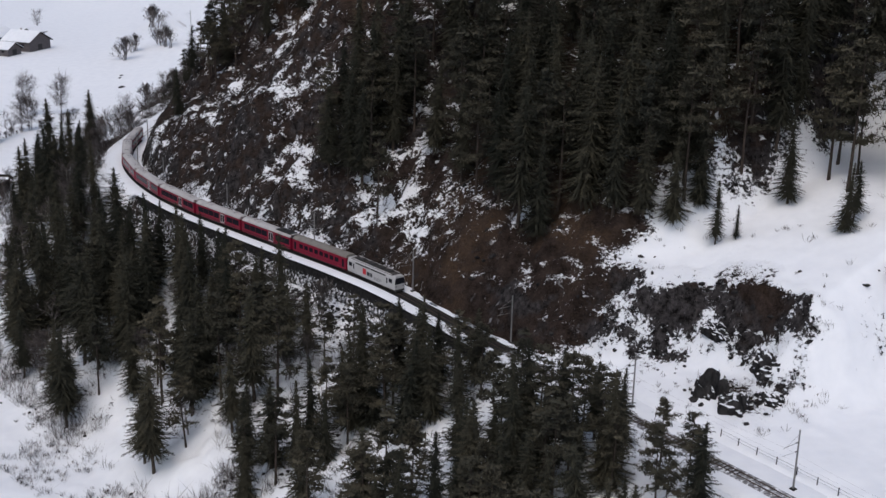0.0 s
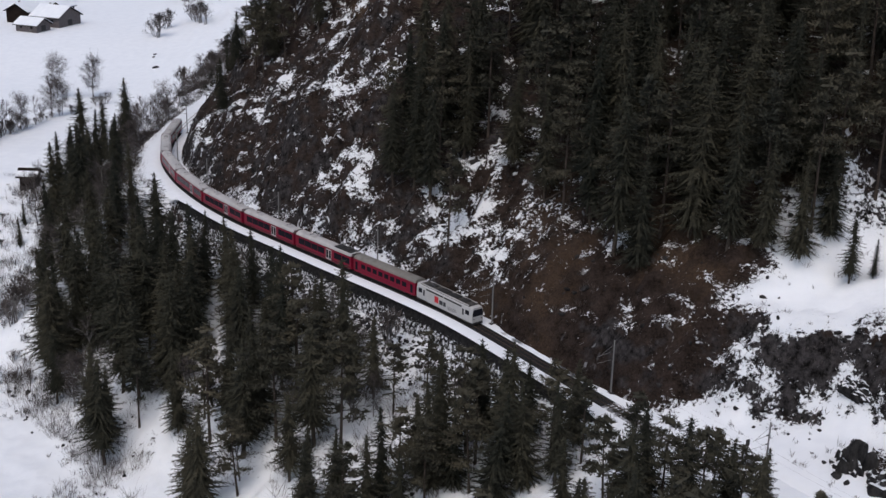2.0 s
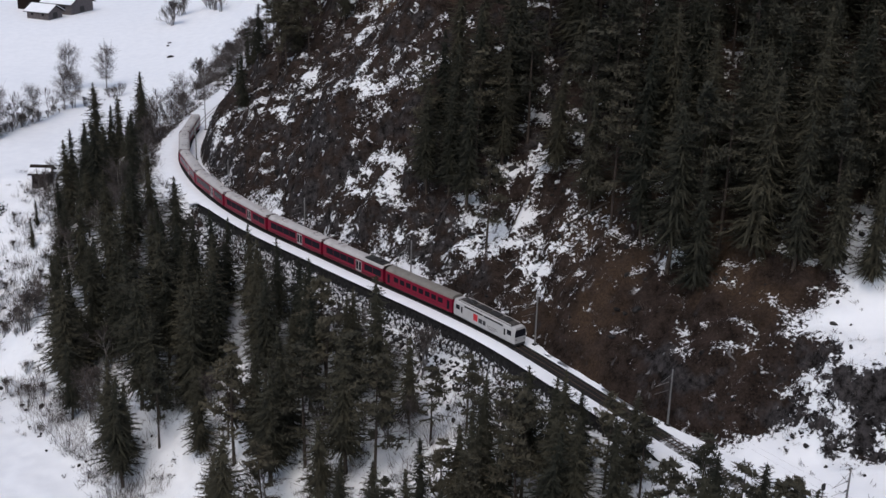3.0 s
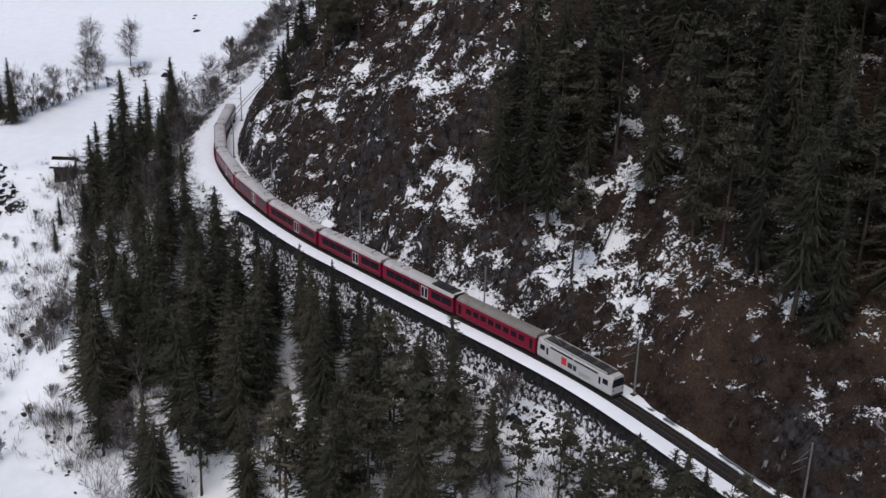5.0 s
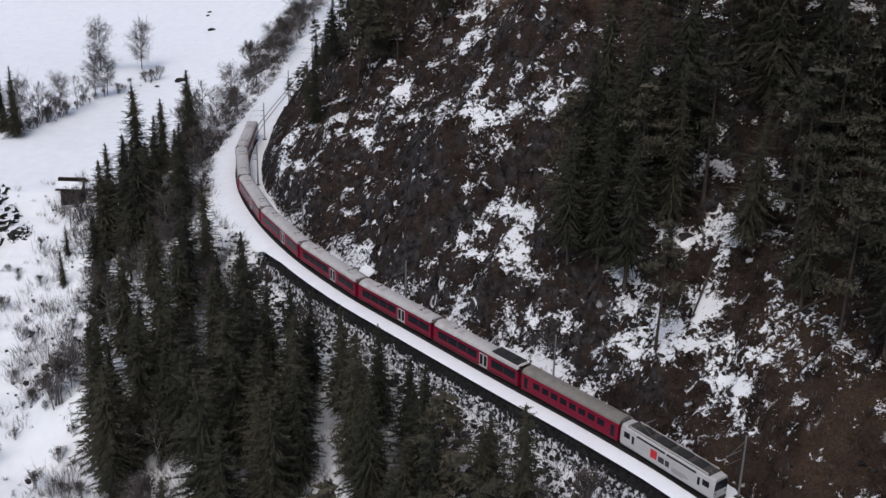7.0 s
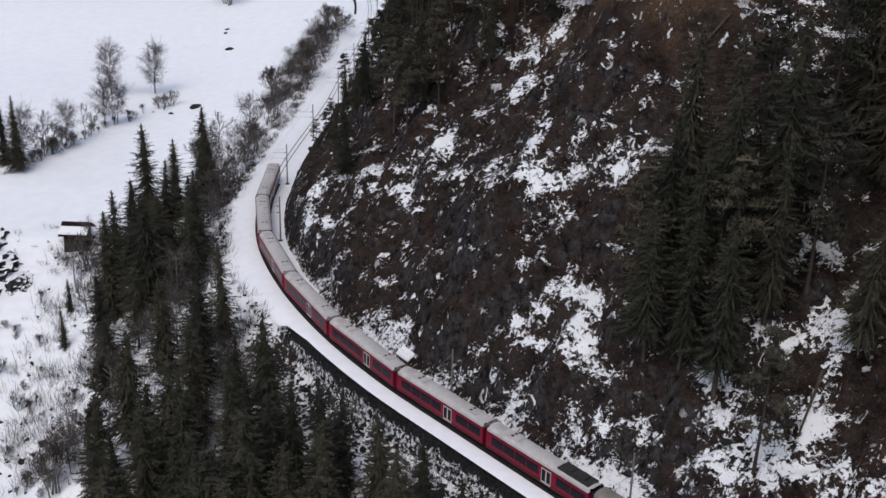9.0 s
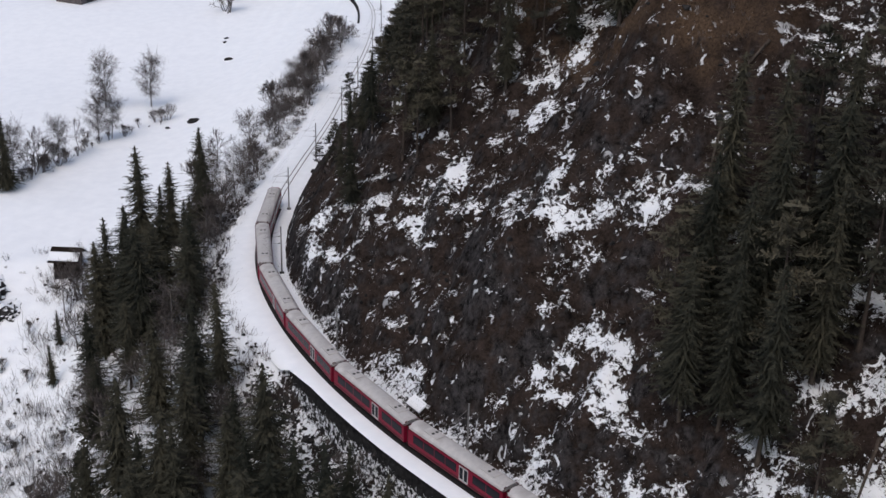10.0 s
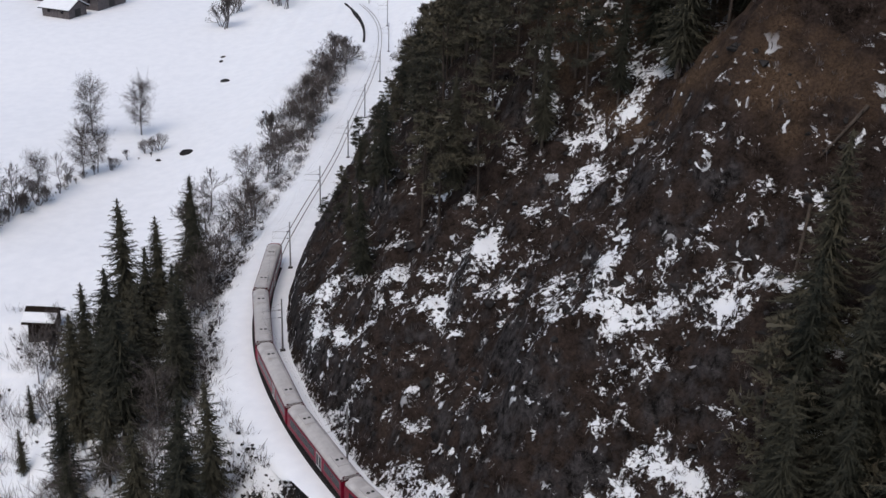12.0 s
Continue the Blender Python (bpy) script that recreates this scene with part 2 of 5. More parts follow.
def spline(points, n):
    p = np.array(points, float)
    q = np.vstack([2 * p[0] - p[1], p, 2 * p[-1] - p[-2]])
    u = np.linspace(0, 1, n, endpoint=False)[:, None]
    out = [0.5 * (2 * b + (c - a) * u + (2 * a - 5 * b + 4 * c - e) * u ** 2 + (3 * b - a - 3 * c + e) * u ** 3)
           for a, b, c, e in zip(q, q[1:], q[2:], q[3:])]
    return np.vstack(out + [p[-1:]])


LINE = spline(PLAN, 8)
STEP = np.linalg.norm(np.diff(LINE, axis=0), axis=1)
ALONG = np.r_[0, np.cumsum(STEP)]


def line_at(s):
    """Places on the line and unit vectors to its uphill side."""
    s = np.asarray(s, float)
    x, y = np.interp(s, ALONG, LINE[:, 0]), np.interp(s, ALONG, LINE[:, 1])
    h = 1.5
    tx = np.interp(s + h, ALONG, LINE[:, 0]) - np.interp(s - h, ALONG, LINE[:, 0])
    ty = np.interp(s + h, ALONG, LINE[:, 1]) - np.interp(s - h, ALONG, LINE[:, 1])
    n = np.hypot(tx, ty) + 1e-9
    return x, y, ty / n, -tx / n


def across(x, y):
    """Distance along the line, and across it (uphill positive)."""
    x, y = np.atleast_1d(np.asarray(x, float)).ravel(), np.atleast_1d(np.asarray(y, float)).ravel()
    s, d = np.empty(len(x)), np.empty(len(x))
    a, v = LINE[:-1], np.diff(LINE, axis=0)
    for i in range(0, len(x), 20000):
        px, py = x[i:i + 20000, None] - a[:, 0], y[i:i + 20000, None] - a[:, 1]
        u = np.clip((px * v[:, 0] + py * v[:, 1]) / STEP ** 2, 0, 1)
        ex, ey = px - u * v[:, 0], py - u * v[:, 1]
        r = np.hypot(ex, ey)
        k = r.argmin(1)
        j = np.arange(len(k))
        s[i:i + 20000] = ALONG[k] + u[j, k] * STEP[k]
        d[i:i + 20000] = np.copysign(r[j, k], v[k, 1] * ex[j, k] - v[k, 0] * ey[j, k])
    return s, d


def ramp(v, a, b):
    u = np.clip((v - a) / (b - a), 0, 1)
    return u * u * (3 - 2 * u)


def lattice(i, j, seed):
    h = (i * 374761393 + j * 668265263 + seed * 974634541) & 0x7FFFFFFF
    h = ((h ^ (h >> 13)) * 1274126177) & 0x7FFFFFFF
    return ((h ^ (h >> 16)) & 0xFFFF) / 32768.0 - 1


def rough(x, y, size, octaves=4, seed=0, gain=0.5):
    """Fractal noise, about -1 to 1."""
    total, amp, f = np.zeros_like(x), 1.0, 1.0 / size
    for o in range(octaves):
        u, v = x * f + 17.3 * o, y * f - 9.1 * o
        i, j = np.floor(u).astype(np.int64), np.floor(v).astype(np.int64)
        a, b = u - i, v - j
        a, b = a * a * (3 - 2 * a), b * b * (3 - 2 * b)
        n = ((lattice(i, j, seed + o) * (1 - a) + lattice(i + 1, j, seed + o) * a) * (1 - b)
             + (lattice(i, j + 1, seed + o) * (1 - a) + lattice(i + 1, j + 1, seed + o) * a) * b)
        total, amp, f = total + amp * n, amp * gain, f * 2
    return total


def ledge_out(s):
    """How far the level snow reaches on the valley side."""
    return np.interp(s, (0, 90, 112, 240, 250, 262, 290, 330, 370, 400, 430, 480, 510, 900), (5, 5, 3.7, 3.7, 5.0, 8.0, 6.5, 4.8, 4.4, 6.5, 8.5, 7.5, 5.0, 5.0))


def bank_foot(s):
    """Where the rocky bank below the clearing begins."""
    return np.interp(s, (58, 72, 80, 87, 93, 100, 106, 114), (21, 21, 20, 18.5, 13, 9, 7.5, 7)) + 1.2 * np.sin(s * 0.5)


def land(x, y, detail=True):
    x, y = np.atleast_1d(np.asarray(x, float)).ravel(), np.atleast_1d(np.asarray(y, float)).ravel()
    s, d = across(x, y)
    # hillside
    foot = np.interp(s, (0, 60, 102, 118, 142, 152, 172, 190, 230, 300, 900), (6, 6, 6, 3.1, 3.3, 4.7, 4.9, 4.4, 4.6, 4.4, 5))
    a = np.maximum(d - foot, 0)
    m = np.interp(s, (110, 130, 150, 180, 205, 222, 240, 262, 300, 335, 380, 430, 480, 900),
                  (0.8, 0.82, 0.92, 1.05, 1.24, 1.40, 1.08, 1.1, 1.2, 1.15, 0.9, 0.45, 0.3, 0.25))
    hill = m * np.minimum(a, 42) + np.interp(s, (0, 360, 450, 900), (0.72, 0.72, 0.3, 0.15)) * np.clip(a - 42, 0, 260)
    hill = hill + np.interp(s, (92, 104, 132, 165, 180, 215, 250, 266, 280, 310, 350), (3.4, 3.6, 3.4, 2.0, 0, 0, 0.8, 2.4, 5.4, 5.2, 1.0)) * (1 - np.exp(-a / 1.8))
    hill = hill + 5 * np.exp(-((s - 222) / 9) ** 2 - ((d - 18) / 7) ** 2)
    # clearing above a rocky bank, and a level field past it
    b = np.maximum(d - 5, 0)
    knoll = ramp(s, 60, 73)
    clear = 0.6 * ramp(b, 0, 6) + (0.035 + 0.145 * knoll) * np.minimum(b, 24) + 10.5 * np.clip((d - bank_foot(s) + 0.8) / 10, 0, 1) * knoll + 0.34 * np.maximum(d - 28, 0) * (0.3 + 0.7 * knoll) + 0.25 * np.maximum(d - 70, 0)
    w = ramp(s, 99, 113)
    up = hill * w + clear * (1 - w)
    # valley side
    u = -d
    o = ledge_out(s)
    wall = np.interp(s, (0, 100, 130, 160, 240, 247, 252), (0.3, 0.5, 3.4, 4.8, 4.8, 4.0, 0.5))
    k = np.interp(s, (0, 90, 140, 240, 270, 300, 340, 400, 520, 900), (0.3, 0.5, 0.74, 0.8, 0.98, 0.62, 0.5, 0.42, 0.25, 0.1))
    fall = wall * ramp(u, o - 1.2, o + 0.6) + k * np.maximum(u - o - 0.5, 0)
    floor = np.interp(s, (0, 100, 200, 272, 300, 320, 345, 420, 478, 520, 570, 900), (34, 36, 37, 36.5, 27, 18.5, 16.5, 15.5, 14.6, 10.5, 7.5, 5))
    soft = 2.5
    down = -(floor - soft * np.logaddexp(0, (floor - fall) / soft))
    down = down - 0.10 * np.maximum(u - 75, 0) * ramp(s, 300, 340) * (1 - ramp(y, 520, 640)) * 0.4
    z = np.where(d > 0, up, down)
    if detail:
        steep = np.where(d > 0, ramp(a, 0.3, 4) * w * (1 - ramp(s, 420, 470)) + (1 - w) * (0.12 + 0.42 * knoll * ramp(d, bank_foot(s) - 2, bank_foot(s) + 2) * (1 - ramp(d, bank_foot(s) + 9, bank_foot(s) + 14))) * ramp(d, 6, 9),
                         ramp(u, o + 0.5, o + 4) * (0.25 + 0.75 * ramp(floor - fall, 0, 6)) * (1 - 0.97 * ramp(u, 30, 45) * ramp(s, 315, 330)))
        cliff = np.abs(rough(x, y, 7.0, 4, 3)) * 2 - 0.8
        z = z + steep * (1.5 * rough(x, y, 22, 3, 1) + np.where(d > 0, 1.25, 0.5) * cliff + np.where(d > 0, 0.45, 0.35) * rough(x, y, 2.4, 2, 9) + np.where(d > 0, 0.35, 0.0) * (0.5 - np.abs(rough(s, d * 0.6 + 0.15 * s, 5.0, 2, 19))))
        z = z + 0.25 * rough(x, y, 40, 3, 5) * ramp(np.abs(d), 10, 25)
        # rock ledges across the hillside
        q = z / 2.5 + 0.9 * rough(x, y, 10, 2, 23)
        part_up = q - np.floor(q)
        z = z + np.where(d > 0, steep, 0) * np.clip(0.55 + 0.8 * rough(x, y, 17, 2, 29), 0, 1) * 1.3 * (ramp(part_up, 0.28, 0.72) - part_up)
    near = (1 - ramp(u, o - 1.0, o + 0.2)) * (d <= 0) + (1 - ramp(d, foot - 1.2, foot)) * (d > 0)
    return z * (1 - near) - 1.0 * near

# ---- ground: one sheet, fine near the line, coarse towards the horizon ----
def axis_marks(lo, hi, step, far):
    marks, inner, w = list(np.arange(lo, hi + 0.01, step)), [], step
    a, b = lo, hi
    below, above = [], []
    while a > -far:
        w *= 1.22
        a -= w
        below.append(a)
    w = step
    while b < far:
        w *= 1.22
        b += w
        above.append(b)
    return np.array(below[::-1] + marks + above)


# gullies that hold snow: width, then places along and across the line
CHUTES = [(1.9, (224, 25.5), (222, 24), (216, 21), (213, 20)),
          (1.6, (219, 30), (214, 31.8)), (1.6, (214, 25.8), (210, 29.5), (205, 28)),
          (1.4, (220, 14.7), (220, 12.6)),
          (1.0, (212, 15.3), (210, 15.3), (206, 15.5)), (2.3, (201, 13.6), (196, 12.7), (192, 11), (190, 8.5)),
          (1.0, (209, 17.5), (205, 18.4), (201, 18)),
          (0.8, (212, 9.7), (211, 13), (206, 10.8)),
          (2.0, (203, 7), (201, 5.6)), (1.4, (195, 8.3), (192, 7)),
          (2.8, (248, 52), (248, 46), (245, 41.5), (250, 38.8), (243, 34.5)),
          (2.9, (258, 27), (250, 21), (248, 18.5))]
CHUTES += [(1.8, (181, 41), (180, 36.6), (178, 33.7), (178, 30), (173, 28), (169, 25)),
           (1.5, (177, 25), (173, 23)), (1.5, (167, 21.7), (166, 17), (165, 15)),
           (1.3, (184, 11.7), (180, 10)), (1.5, (178, 18.8), (178, 14.8), (176, 13.3)),
           (2.1, (153, 19.5), (156, 16), (160, 13), (154, 11), (153, 9)),
           (1.9, (169, 13.8), (174, 8.5), (174, 5.7)),
           (1.6, (181, 6.5), (185, 5.5)), (1.7, (156, 5), (159, 5)),
           (2.3, (253, 6), (255, 8)), (2.6, (272, 7), (279, 8)),
           (1.6, (264, 14.5), (262, 11)), (1.2, (206, 40), (204, 39)), (1.0, (141, 5), (140, 8)), (1.3, (134, 20), (133, 17))]


def cover_at(x, y, z, s, d):
    """How much snow lies (0 to 1), and how far turf stands for rock."""
    w = ramp(s, 108, 130)
    u = -d
    hill = 0.180 + 0.06 * rough(x, y, 20, 2, 21) + 0.075 * rough(s, d * 0.5, 4.5, 3, 61) - 0.17 * np.exp(-((s - 131) / 17) ** 2) * (1 - ramp(d, 28, 36)) - 0.10 * ramp(d, 24, 32) * ramp(s, 106, 112) * (1 - ramp(s, 158, 168))
    lying = np.zeros_like(s)
    for width, *way in CHUTES:
        for (s0, d0), (s1, d1) in zip(way, way[1:]):
            q = np.clip(((s - s0) * (s1 - s0) + (d - d0) * (d1 - d0)) / ((s1 - s0) ** 2 + (d1 - d0) ** 2), 0, 1)
            lying = np.maximum(lying, np.exp(-((s - s0 - q * (s1 - s0)) ** 2 + (d - d0 - q * (d1 - d0)) ** 2) / width ** 2))
    hill = hill + 0.215 * lying - 0.13 * np.exp(-((s - 186) / 6) ** 2 - ((d - 20) / 6) ** 2) - 0.075 * np.exp(-((s - 204.5) / 4) ** 2 - ((d - 11.5) / 3.5) ** 2)
    hill = hill - 0.3 * ramp(d, 42, 50) * ramp(s, 195, 212) * (1 - ramp(s, 235, 262))
    hill = hill + (0.22 - 0.17 * ramp(s, 104, 112) * (1 - ramp(s, 165, 190))) * (1 - ramp(d, 5, 9)) + 0.8 * ramp(s, 405, 440)
    hill = hill * (1 - 0.3 * ramp(s, 262, 300) * (1 - ramp(s, 395, 430)))
    knoll = ramp(s, 60, 72)
    low = np.interp(s, (64, 66, 69, 76, 84, 87, 90, 92, 99, 108), (18, 10, 8.3, 11, 18, 18.5, 15.5, 10, 9.5, 6.5))
    high = np.interp(s, (64, 65, 70, 74, 79, 88, 94, 96, 101, 106, 110), (19, 19, 26, 28.5, 30, 33, 30.5, 26, 21.5, 18.5, 17))
    edge = 2.5 * rough(x, y, 5, 2, 58)
    bank = ramp(s + edge, 62, 68) * ramp(d + edge, low - 1, low + 1.5) * (1 - ramp(d + edge, high - 1, high + 1.5)) * (1 - 0.6 * np.exp(-((s - 75) / 3) ** 2 - ((d - 22.5) / 2.5) ** 2))
    soil = np.exp(-((s - 82) / 7.5) ** 2 - ((d - 28) / 3.2) ** 2) + 1.2 * np.exp(-((s - 75) / 5) ** 2 - ((d - 15) / 4) ** 2)
    clear = 0.90 - 0.10 * rough(x, y, 9, 3, 8) * ramp(d, 8, 14) - (0.45 + 0.11 * ramp(s, 88, 94) - 0.32 * rough(x, y, 2.6, 3, 52)) * bank - 0.5 * np.clip(soil, 0, 1.2) * knoll - 0.3 * ramp(d, 90, 105)
    w = ramp(s + 5 * rough(x, y, 8, 3, 91) + 3 * (1 - ramp(d, 16, 24)), 99, 112)
    up = hill * w + clear * (1 - w)
    down = 0.62 + 0.16 * rough(x, y, 16, 3, 33) - 0.30 * (1 - ramp(u, 5, 12)) * ramp(s, 120, 150) * (1 - ramp(s, 246, 252))
    down = down + 0.35 * ramp(u, 38, 52) * (1 - 0.5 * ramp(s, 240, 280) * (1 - ramp(s, 315, 330)))
    down = np.where(s > 330, np.maximum(down + 0.1, ramp(u, 20, 30)), down)
    grass = np.where(d > 0, 0.12 + 0.33 * w + 0.75 * np.clip(soil, 0, 1) * (1 - w) + 0.16 * ramp(s, 185, 200) * (1 - ramp(s, 300, 330)) + 0.45 * ramp(s, 100, 112) * (1 - ramp(s, 150, 185)) - 0.75 * np.exp(-((s - 121) / 8) ** 2 - ((d - 7.5) / 3) ** 2) + 0.6 * ramp(d, 34, 48) * ramp(s, 195, 212), 0.5)
    return np.clip(np.where(d > 0, up, down), 0, 1), np.clip(grass, 0, 1)


def build_ground():
    gx, gy = axis_marks(-150, 85, 0.75, 2600), axis_marks(130, 400, 0.75, 2600)
    X, Y = np.meshgrid(gx, gy)
    x, y = X.ravel(), Y.ravel()
    s, d = across(x, y)
    z = land(x, y)
    n, m = len(gx), len(gy)
    idx = np.arange(n * m).reshape(m, n)
    f = np.stack([idx[:-1, :-1], idx[:-1, 1:], idx[1:, 1:], idx[1:, :-1]], -1).reshape(-1, 4)
    mesh = bpy.data.meshes.new("ground")
    mesh.vertices.add(n * m)
    mesh.vertices.foreach_set("co", np.stack([x, y, z], 1).ravel())
    mesh.loops.add(f.size)
    mesh.loops.foreach_set("vertex_index", f.ravel().astype(np.int32))
    mesh.polygons.add(len(f))
    mesh.polygons.foreach_set("loop_start", np.arange(0, f.size, 4, dtype=np.int32))
    mesh.polygons.foreach_set("use_smooth", np.ones(len(f), dtype=bool))
    mesh.update(calc_edges=True)
    c, g = cover_at(x, y, z, s, d)
    for name, v in (("cover", c), ("grass", g)):
        mesh.attributes.new(name, "FLOAT", "POINT").data.foreach_set("value", v.astype(np.float32))
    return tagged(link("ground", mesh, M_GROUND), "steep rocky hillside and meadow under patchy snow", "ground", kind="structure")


build_ground()

# ---- the railway ledge ----
END = 700
tagged(strip("trackbed", 0, END, 1.0, [(lambda s: -ledge_out(s) - np.interp(s, (105, 112, 246, 248), (0.6, 0.32, 0.32, 0.6)), lambda s: np.interp(s, (105, 112, 246, 248), (-1.3, -0.34, -0.34, -1.3))), (lambda s: -ledge_out(s) + 0.1 + 0.35 * np.maximum(rough(s, s * 0, 3.0, 3, 44), -0.3), lambda s: -0.24 + 0.08 * rough(s, s * 0 + 7, 4.0, 2, 45)), (-2.3, -0.18), (-1.5, -0.22), (1.5, -0.22), (2.2, -0.2),
       (lambda s: np.interp(s, (0, 102, 118, 142, 152, 172, 190, 230, 300, 900), (4.4, 4.6, 1.9, 2.1, 3.7, 3.9, 3.2, 3.5, 3.5, 4)) + 0.7 * rough(s, s * 0 + 3, 2.6, 3, 46), -0.1), (lambda s: np.interp(s, (0, 102, 118, 142, 152, 172, 190, 230, 300, 900), (6.4, 6.4, 3.4, 3.6, 5.2, 5.4, 4.8, 5.1, 4.9, 5.5)), -0.6)], M_SNOW, smooth=True),
       "level snow-covered railway ledge", "trackbed", kind="structure")
for a, b, mat in ((0, 112, M_SNOW_DIRTY), (112, 312, M_BALLAST), (312, END, M_SNOW)):
    tagged(strip("ballast", a, b, 2.0, [(-1.55, -0.24), (-1.15, -0.14), (1.15, -0.14), (1.5, -0.24)], mat), "dark ballast half hidden under snow", "ballast", kind="structure")
for side in (-0.5, 0.5):
    a = side
    tagged(strip("rail", 0, END, 2.0, [(a - 0.07, -0.12), (a - 0.02, -0.10), (a - 0.035, -0.02), (a - 0.035, 0.0), (a + 0.035, 0.0), (a + 0.035, -0.02), (a + 0.02, -0.10), (a + 0.07, -0.12)], M_RAIL),
           "rusty steel rail of a narrow-gauge line", "rail", "rails of the line", kind="structure")


def build_sleepers():
    base = boxes((-0.9, 0.9, -0.12, 0.12, -0.2, -0.105), bevel=0.015)
    mesh = bpy.data.meshes.new("sleeper")
    base.to_mesh(mesh)
    base.free()
    mesh.materials.append(M_SLEEPER)
    for s in np.arange(60, 165, 0.75):
        x, y, nx, ny = (float(v) for v in line_at(s))
        ob = new("sleeper", mesh)
        ob.matrix_world = pose(x, y, 0, 0, 0, math.degrees(math.atan2(ny, nx)))
        tagged(ob, "dark timber sleeper under the rails", "sleeper", "sleepers of the line", kind="structure")


build_sleepers()


def build_wall():
    ss = np.arange(108, 247.6, 0.5)
    x, y, nx, ny = line_at(ss)
    foot = land(x - nx * 5.4, y - ny * 5.4) - 0.8
    rows = []
    for k, (o, top) in enumerate(((3.3, -0.9), (3.3, -0.40), (3.95, -0.40), (3.95, -0.62), (3.86, -0.64))):
        rows.append(np.stack([x - nx * o, y - ny * o, np.full(len(ss), top)], 1))
    for q in np.linspace(0.06, 1, 18):
        j = 0.07 * rough(x, y + q * 40, 0.9, 2, 4) + 0.16 * q * rough(x, y + q * 23, 2.6, 2, 14)
        o = 3.92 + 0.95 * q + j
        rows.append(np.stack([x - nx * o, y - ny * o, -0.64 + (foot + 0.64) * q], 1))
    v, n = np.concatenate(rows), len(ss)
    f = [(c * n + i, (c + 1) * n + i, (c + 1) * n + i + 1, c * n + i + 1) for c in range(len(rows) - 1) for i in range(n - 1)]
    f += [tuple(c * n + n - 1 for c in range(len(rows)))]
    wall = raw("retaining_wall", v, f, M_WALL, smooth=True)
    tagged(wall, "dark rubble retaining wall below the railway ledge", "retaining wall", kind="structure")


build_wall()


def build_far_wall():
    """A low stone wall that holds the outer edge of the far curve."""
    ss = np.arange(486, 556, 1.0)
    x, y, nx, ny = line_at(ss)
    rows = [np.stack([x - nx * o, y - ny * o, np.full(len(ss), z) + 0.12 * rough(x, y, 2.0, 2, 6)], 1) for o, z in ((4.7, -0.9), (4.7, -0.1), (5.4, -0.1), (5.5, -0.7), (5.9, -2.4), (6.2, -4.2))]
    v, n = np.concatenate(rows), len(ss)
    f = [(c * n + i, (c + 1) * n + i, (c + 1) * n + i + 1, c * n + i + 1) for c in range(len(rows) - 1) for i in range(n - 1)]
    tagged(raw("far_retaining_wall", v, f, M_ROCK), "low dark stone wall below the far curve of the line", "retaining wall", kind="structure")


build_far_wall()


# ---- trees ----
def kites(pieces):
    """Slim leaf-like blades: rows of start, end, width, sideways direction."""
    a, b, w, q = (np.array(v, float) for v in zip(*pieces))
    mid = a * 0.55 + b * 0.45
    v = np.stack([a, mid + q * w[:, None], b, mid - q * w[:, None]], 1).reshape(-1, 3)
    return v, [(4 * i, 4 * i + 1, 4 * i + 2, 4 * i + 3) for i in range(len(a))]


def spikes(pieces):
    """Pointed sprays: as kites, but one triangle each."""
    a, b, w, q = (np.array(v, float) for v in zip(*pieces))
    v = np.stack([a + q * w[:, None], b, a - q * w[:, None]], 1).reshape(-1, 3)
    return v, [(3 * i, 3 * i + 1, 3 * i + 2) for i in range(len(a))]


def side_of(v, rng):
    q = np.cross(v, (0, 0, 1.0))
    q = q / (np.linalg.norm(q) + 1e-6) + rng.normal(0, 0.35, 3)
    return q / np.linalg.norm(q)


def trunk_mesh(h, r, rng, lean=0.3, rings=9, sides=7, top=0.98):
    v, f = [], []
    wob = rng.normal(0, 1, (3, 2)) * lean
    for i in range(rings):
        t = i / (rings - 1)
        c = wob[0] * t + wob[1] * math.sin(t * 3) * 0.4
        rad = r * (1 - t) ** 0.8 + 0.015 + 0.25 * r * max(0, 0.08 - t) / 0.08
        for k in range(sides):
            p = k * math.tau / sides
            v.append((c[0] + rad * math.cos(p), c[1] + rad * math.sin(p), t * h * top - 0.6 * (t == 0)))
    for i in range(rings - 1):
        for k in range(sides):
            a, b = i * sides + k, i * sides + (k + 1) % sides
            f.append((a, b, b + sides, a + sides))
    return v, f, lambda z: wob[0] * (z / h) + wob[1] * math.sin(z / h * 3) * 0.4


